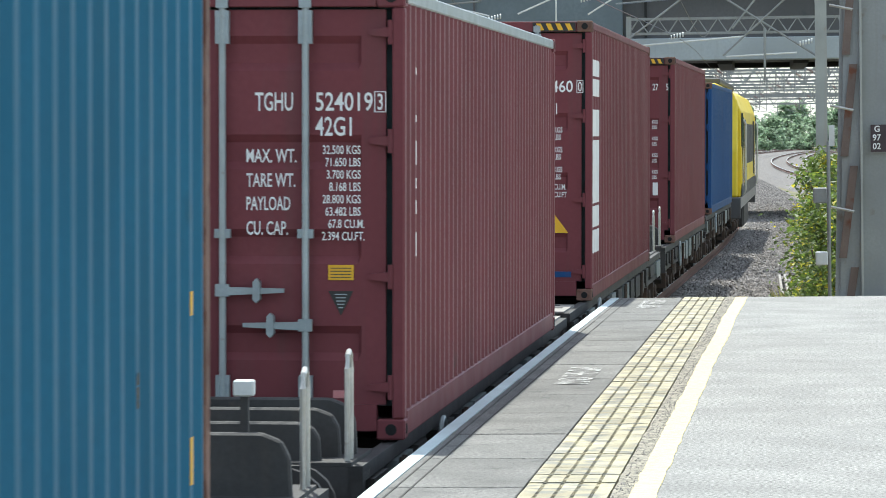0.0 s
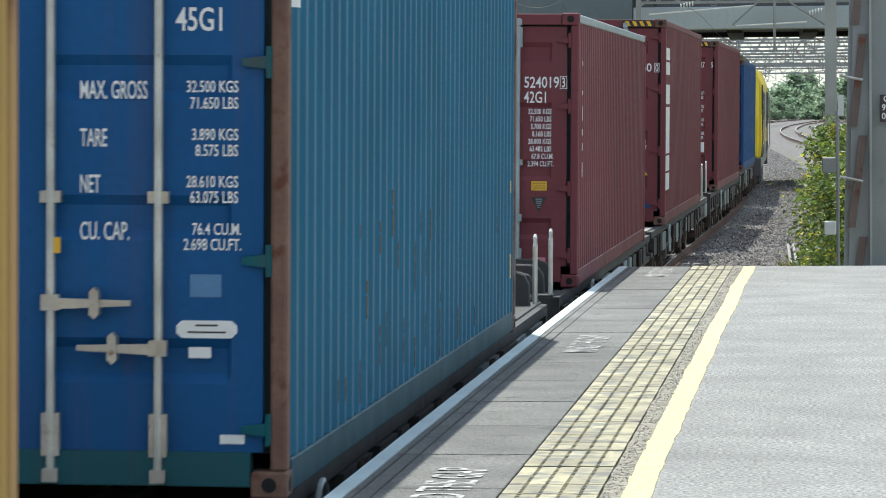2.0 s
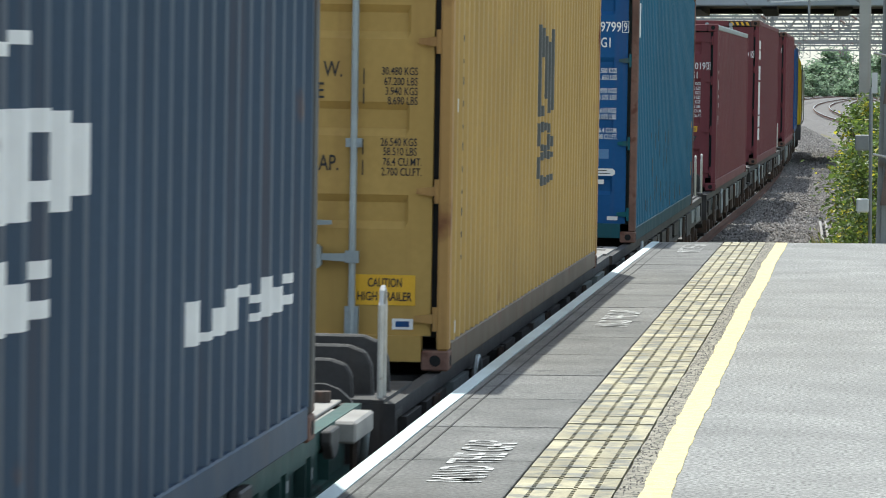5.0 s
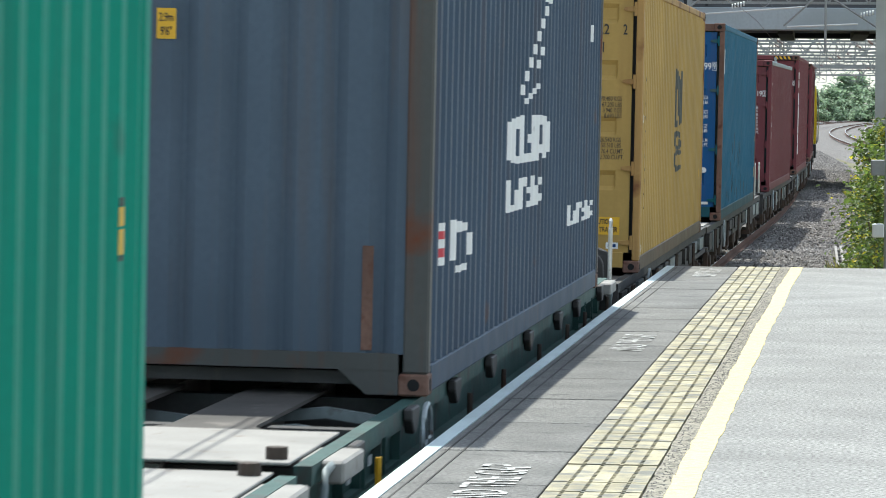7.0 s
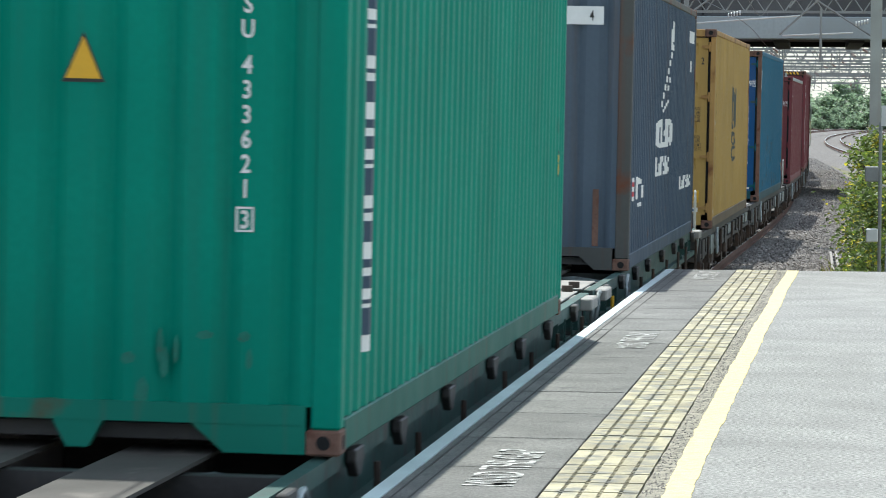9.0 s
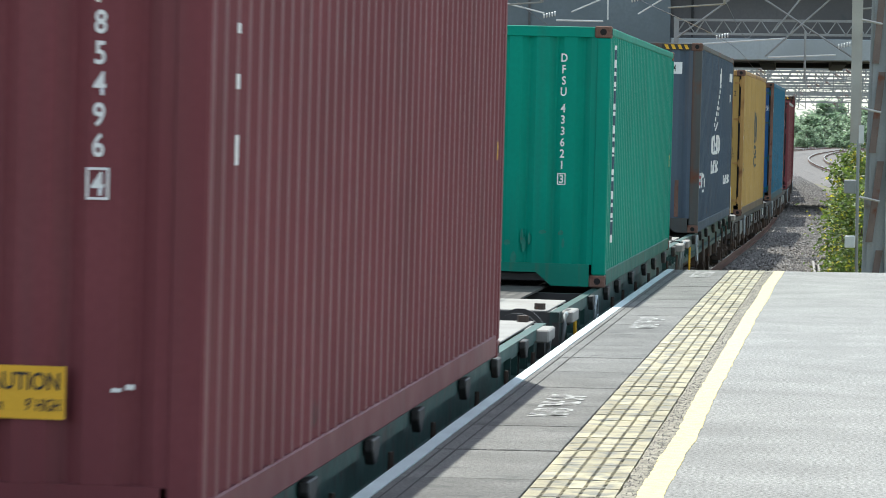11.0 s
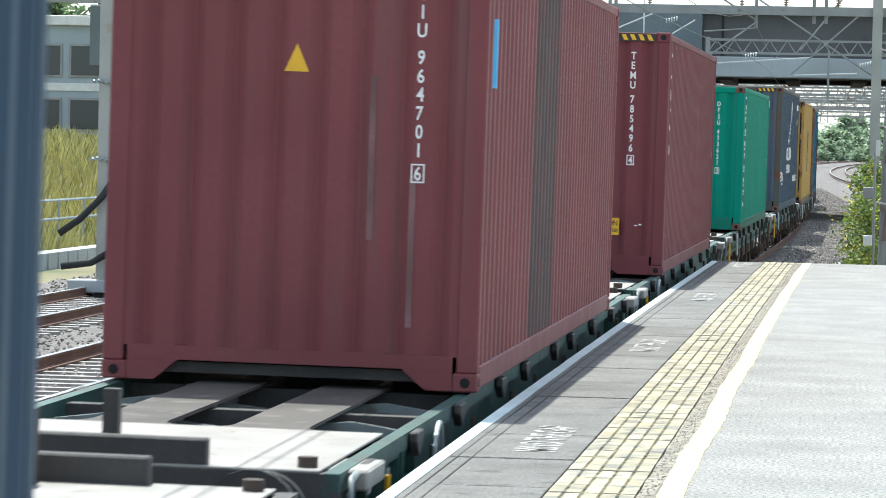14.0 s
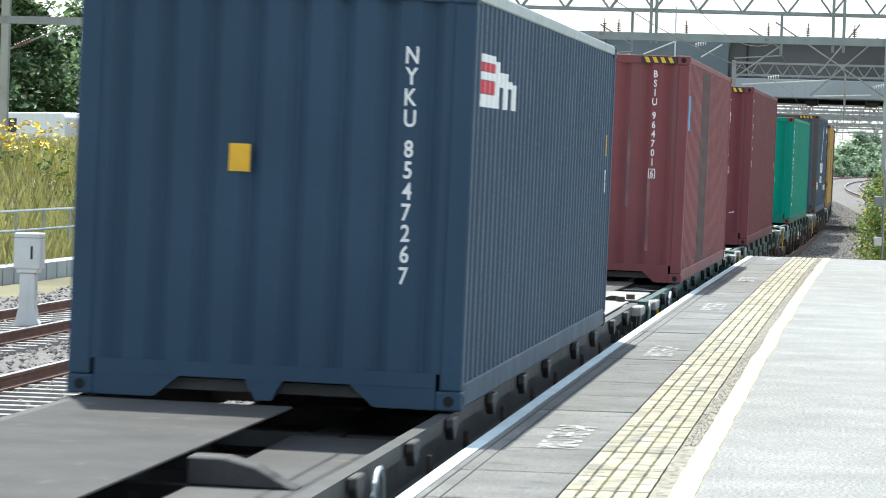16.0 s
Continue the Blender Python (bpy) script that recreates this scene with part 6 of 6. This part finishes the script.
    part("handbrake_wheel", bm, GALV, ob, "pale handbrake wheel")
    for y in (-3.2, -1.0, 1.4, 3.4):
        part_box("brake_gear", (0.75, 1.08, y, y + 0.7, -0.62, -0.34), BRAKE, ob, "", 0.03)
    bm = B()
    tube(bm, [(0.95, y0 + 3, -0.52), (0.95, y1 - 3, -0.52)], 0.03, 6)
    part("brake_pipe", bm, BRAKE, ob)
    return ob


ZB = 0.062
WAGONS = []
for i, c in enumerate(LOADS):
    ahead = (LOADS[i - 1]["s"] - c["s"] - 2 * HALF) if i else 3.4
    behind = (c["s"] - LOADS[i + 1]["s"] - 2 * HALF) if i + 1 < len(LOADS) else 15.4
    grey = i < 6
    # couples run in pairs: the outer end has buffers, the inner one a drawbar
    out_ahead, out_behind = (i % 2 == 0, i % 2 == 1) if grey else (i % 2 == 0, i % 2 == 1)
    shift = 1.28 if grey else 0.0
    lead = ahead / 2 - (0.68 - shift if out_ahead and i else 0.22 if not out_ahead else 0.68)
    trail = behind / 2 - (0.68 + shift if out_behind and i < 5 else 0.22 if not out_behind else 0.68)
    z = ZB + c["dz"]
    w = wagon(lead, trail, (out_ahead, out_behind), RAIL - z - 0.004, "grey" if grey else "green")
    WAGONS.append((w, c, z))

# ---------------------------------------------------------------- locomotive
loco = thing("locomotive", "yellow diesel freight locomotive with dark roof and grilles", "locomotive")
LH = 10.6


def loco_body():
    b = RAIL - ZB
    body = [(-1.30, 0.15), (1.30, 0.15), (1.33, 0.5), (1.30, 2.2), (1.12, 2.62), (0.7, 2.86), (-0.7, 2.86), (-1.12, 2.62), (-1.30, 2.2), (-1.33, 0.5)]
    bm = B()
    prism(bm, body, "y", -LH + 5.2, LH - 5.2)
    part("body", bm, LOCO_YELLOW, loco)
    for s in (-1, 1):
        bm = B()
        prism(bm, body, "y", *sorted((s * (LH - 5.18), s * (LH - 0.75))))
        cab = part("cab", bevelled(bm, 0.03), LOCO_YELLOW, loco, "bright yellow driving cab")
        bm = B()
        prism(bm, [(s * (LH - 0.74), 0.15), (s * (LH - 0.28), 0.15), (s * (LH - 0.25), 1.25), (s * (LH - 0.72), 2.5)], "x", -1.24, 1.24)
        nose = part("nose", bevelled(bm, 0.04), LOCO_YELLOW, loco)
        for x in (-0.62, 0.62):
            bm = B()
            dy = s * 0.012
            prism(bm, [(s * (LH - 0.30) + dy, 1.36), (s * (LH - 0.285) + dy, 1.38), (s * (LH - 0.61) + dy, 2.24), (s * (LH - 0.63) + dy, 2.24)], "x", x - 0.45, x + 0.45)
            part("windscreen", bm, GLASS, nose)
        for sx in (-1, 1):
            for a, h0, h1 in ((1.15, 1.35, 2.15), (2.3, 0.40, 2.05), (3.6, 0.5, 1.9)):
                y = s * (LH - a)
                part_box("side_window", (*sorted((sx * 1.315, sx * 1.345)), y - 0.30, y + 0.30, h0, h1), GLASS, cab, "dark cab window")
            bm = B()
            for y in (s * (LH - 1.45), s * (LH - 2.4)):
                tube(bm, [(sx * 1.36, y, 0.2), (sx * 1.40, y, 0.3), (sx * 1.40, y, 1.9), (sx * 1.34, y, 2.0)], 0.02, 6)
            part("handrail", bm, CHROME, loco)
        part_box("headstock", (-1.32, 1.32, *sorted((s * (LH - 0.28), s * (LH + 0.02))), -0.35, 0.14), LOCO_GREY, loco, "", 0.02)
        buffers(s * LH, s, loco, 0.05)
        for x in (-0.8, 0.8):
            bm = B()
            disc(bm, (x, s * (LH - 0.245), 0.75), 0.12, "y", 0.05, 14)
            part("headlight", bm, BOXWHITE, nose)
    part_box("roof_box", (-0.75, 0.75, -LH + 3.0, LH - 3.0, 2.865, 3.02), LOCO_GREY, loco, "dark ribbed roof", 0.03)
    for k in range(4):
        bm = B()
        disc(bm, (0, -5 + 1.5 * k, 3.06), 0.55, "z", 0.07, 18)
        part("roof_fan", bm, LOCO_GREY, loco)
    for k in range(8):
        for sx in (-1, 1):
            part_box("grille", (*sorted((sx * 1.305, sx * 1.335)), -5.0 + 1.27 * k, -3.9 + 1.27 * k, 0.9, 1.9), LOCO_GREY, loco)
    for s in (-1, 1):
        for sx in (-1, 1):
            bm = B()
            y = s * (LH - 2.9)
            prism(bm, [(y - 0.42, 0.2), (y + 0.42, 0.2), (y + 0.42, 1.95), (y + 0.30, 2.1), (y - 0.30, 2.1), (y - 0.42, 1.95)], "x", *sorted((sx * 1.318, sx * 1.338)))
            part("cab_door", bm, LOCO_YELLOW, loco)
            for k in range(5):
                yy = s * (LH - 4.4) - 0.32 + 0.16 * k
                part_box("louvre", (*sorted((sx * 1.31, sx * 1.345)), yy, yy + 0.10, 0.55, 2.0), LOCO_GREY, loco)
            part_box("lower_band", (*sorted((sx * 1.325, sx * 1.342)), *sorted((s * 0.05, s * (LH - 0.8))), 0.155, 0.46), LOCO_GREY, loco, "dark lower body band")
    part_box("solebar", (-1.32, 1.32, -LH + 0.3, LH - 0.3, -0.12, 0.148), DECK, loco, "pale grimy solebar")
    part_box("fuel_tank", (-1.25, 1.25, -2.6, 2.6, b + 0.25, -0.14), FRAME_DARK, loco, "", 0.06)
    for s in (-1, 1):
        for q in (-1.9, 0.0):
            bogie(s * (LH - 3.6) + s * q * 0.9, loco, b - 0.004, FRAME_DARK)


loco_body()
LOCO_S = 83.46 + 2 * HALF + 2.6 + LH


def motions():
    """The train draws away along the curve."""
    times = [0.5 * k for k in range(33)]
    for w, c, z in WAGONS:
        mid = c["s"] + HALF
        walk(c["ob"], [(t, on_track(mid + gone(t), 5.5, z + 0.016)) for t in times])
        walk(w, [(t, on_track(mid + gone(t), 5.5, z + 0.012)) for t in times])
    # the wheels roll
    spins = [0.06 * k for k in range(267)] + [16.0]
    for ws in WHEELS:
        at = ws.location.copy()
        walk(ws, [(t, pose(at.x, at.y, at.z, -math.degrees((gone(t) - gone(0)) / 0.40), 0, 0)) for t in spins])
    walk(loco, [(t, on_track(LOCO_S + gone(t), 7.0, ZB + 0.012)) for t in times])
# ---------------------------------------------------------------- coping slabs and tactile paving
rs = random.Random(17)
SL = 1.63
bm = B()
box(bm, 0.247, 0.916, -SL / 2 + 0.02, SL / 2 - 0.02, -0.021, 0.0)
bmesh.ops.bevel(bm, geom=[e for e in bm.edges if e.verts[0].co.z > -0.01 and e.verts[1].co.z > -0.01], offset=0.004, segments=1, affect="EDGES")
# two shallow drip grooves along the edge
y = END - SL / 2
first = None
while y > -34:
    turn = -math.degrees(math.atan2(side_x(y + 0.8) - side_x(y - 0.8), 1.6))
    m = pose(side_x(y), y, 0.001 + rs.uniform(-0.002, 0.002), 0, 0, turn)
    if first is None:
        first = part("coping_slab", bm, SLAB, platform)
        ob = first
    else:
        ob = new("coping_slab", first.data)
        ob.parent = platform
    ob.matrix_basis = m
    y -= SL
for k, off in enumerate((0.285, 0.365)):
    strip("drip_groove", off, off + 0.009, -34, END - 0.3, -0.002, 0.0045, JOINT, platform, 1.0)

TL = 0.42
bm = B()
for i in range(5):
    x = 0.931 + 0.089 * i
    box(bm, x, x + 0.070, -TL / 2 + 0.014, TL / 2 - 0.014, -0.015, 0.005)
    if i < 4:
        for j in range(6):
            y = -TL / 2 + 0.016 + 0.068 * j
            box(bm, x + 0.0705, x + 0.0885, y, y + 0.022, -0.014, 0.003)
first, y = None, END - TL / 2
while y > -34:
    turn = -math.degrees(math.atan2(side_x(y + 0.5) - side_x(y - 0.5), 1.0))
    m = pose(side_x(y), y, rs.uniform(-0.002, 0.002), 0, 0, turn)
    if first is None:
        first = part("tactile_slab", bm, TACTILE, platform)
        ob = first
    else:
        ob = new("tactile_slab", first.data)
        ob.parent = platform
    ob.matrix_basis = m
    y -= TL

# stencilled warnings, one word behind the other
for yc in (-3.6, 6.6, 16.65, 26.75, 38.0):
    turn = -math.degrees(math.atan2(side_x(yc + 0.5) - side_x(yc - 0.5), 1.0))
    m = pose(side_x(yc), yc, 0.0045, 0, 0, turn)
    lettering("stencil_warning", "MIND THE GAP", STENCIL, platform, m @ pose(0.775, -0.9, 0, 0, 0, 90), 0.235, 1.85, depth=0.0012, bold=0.006, label="faded white stencilled warning")

motions()
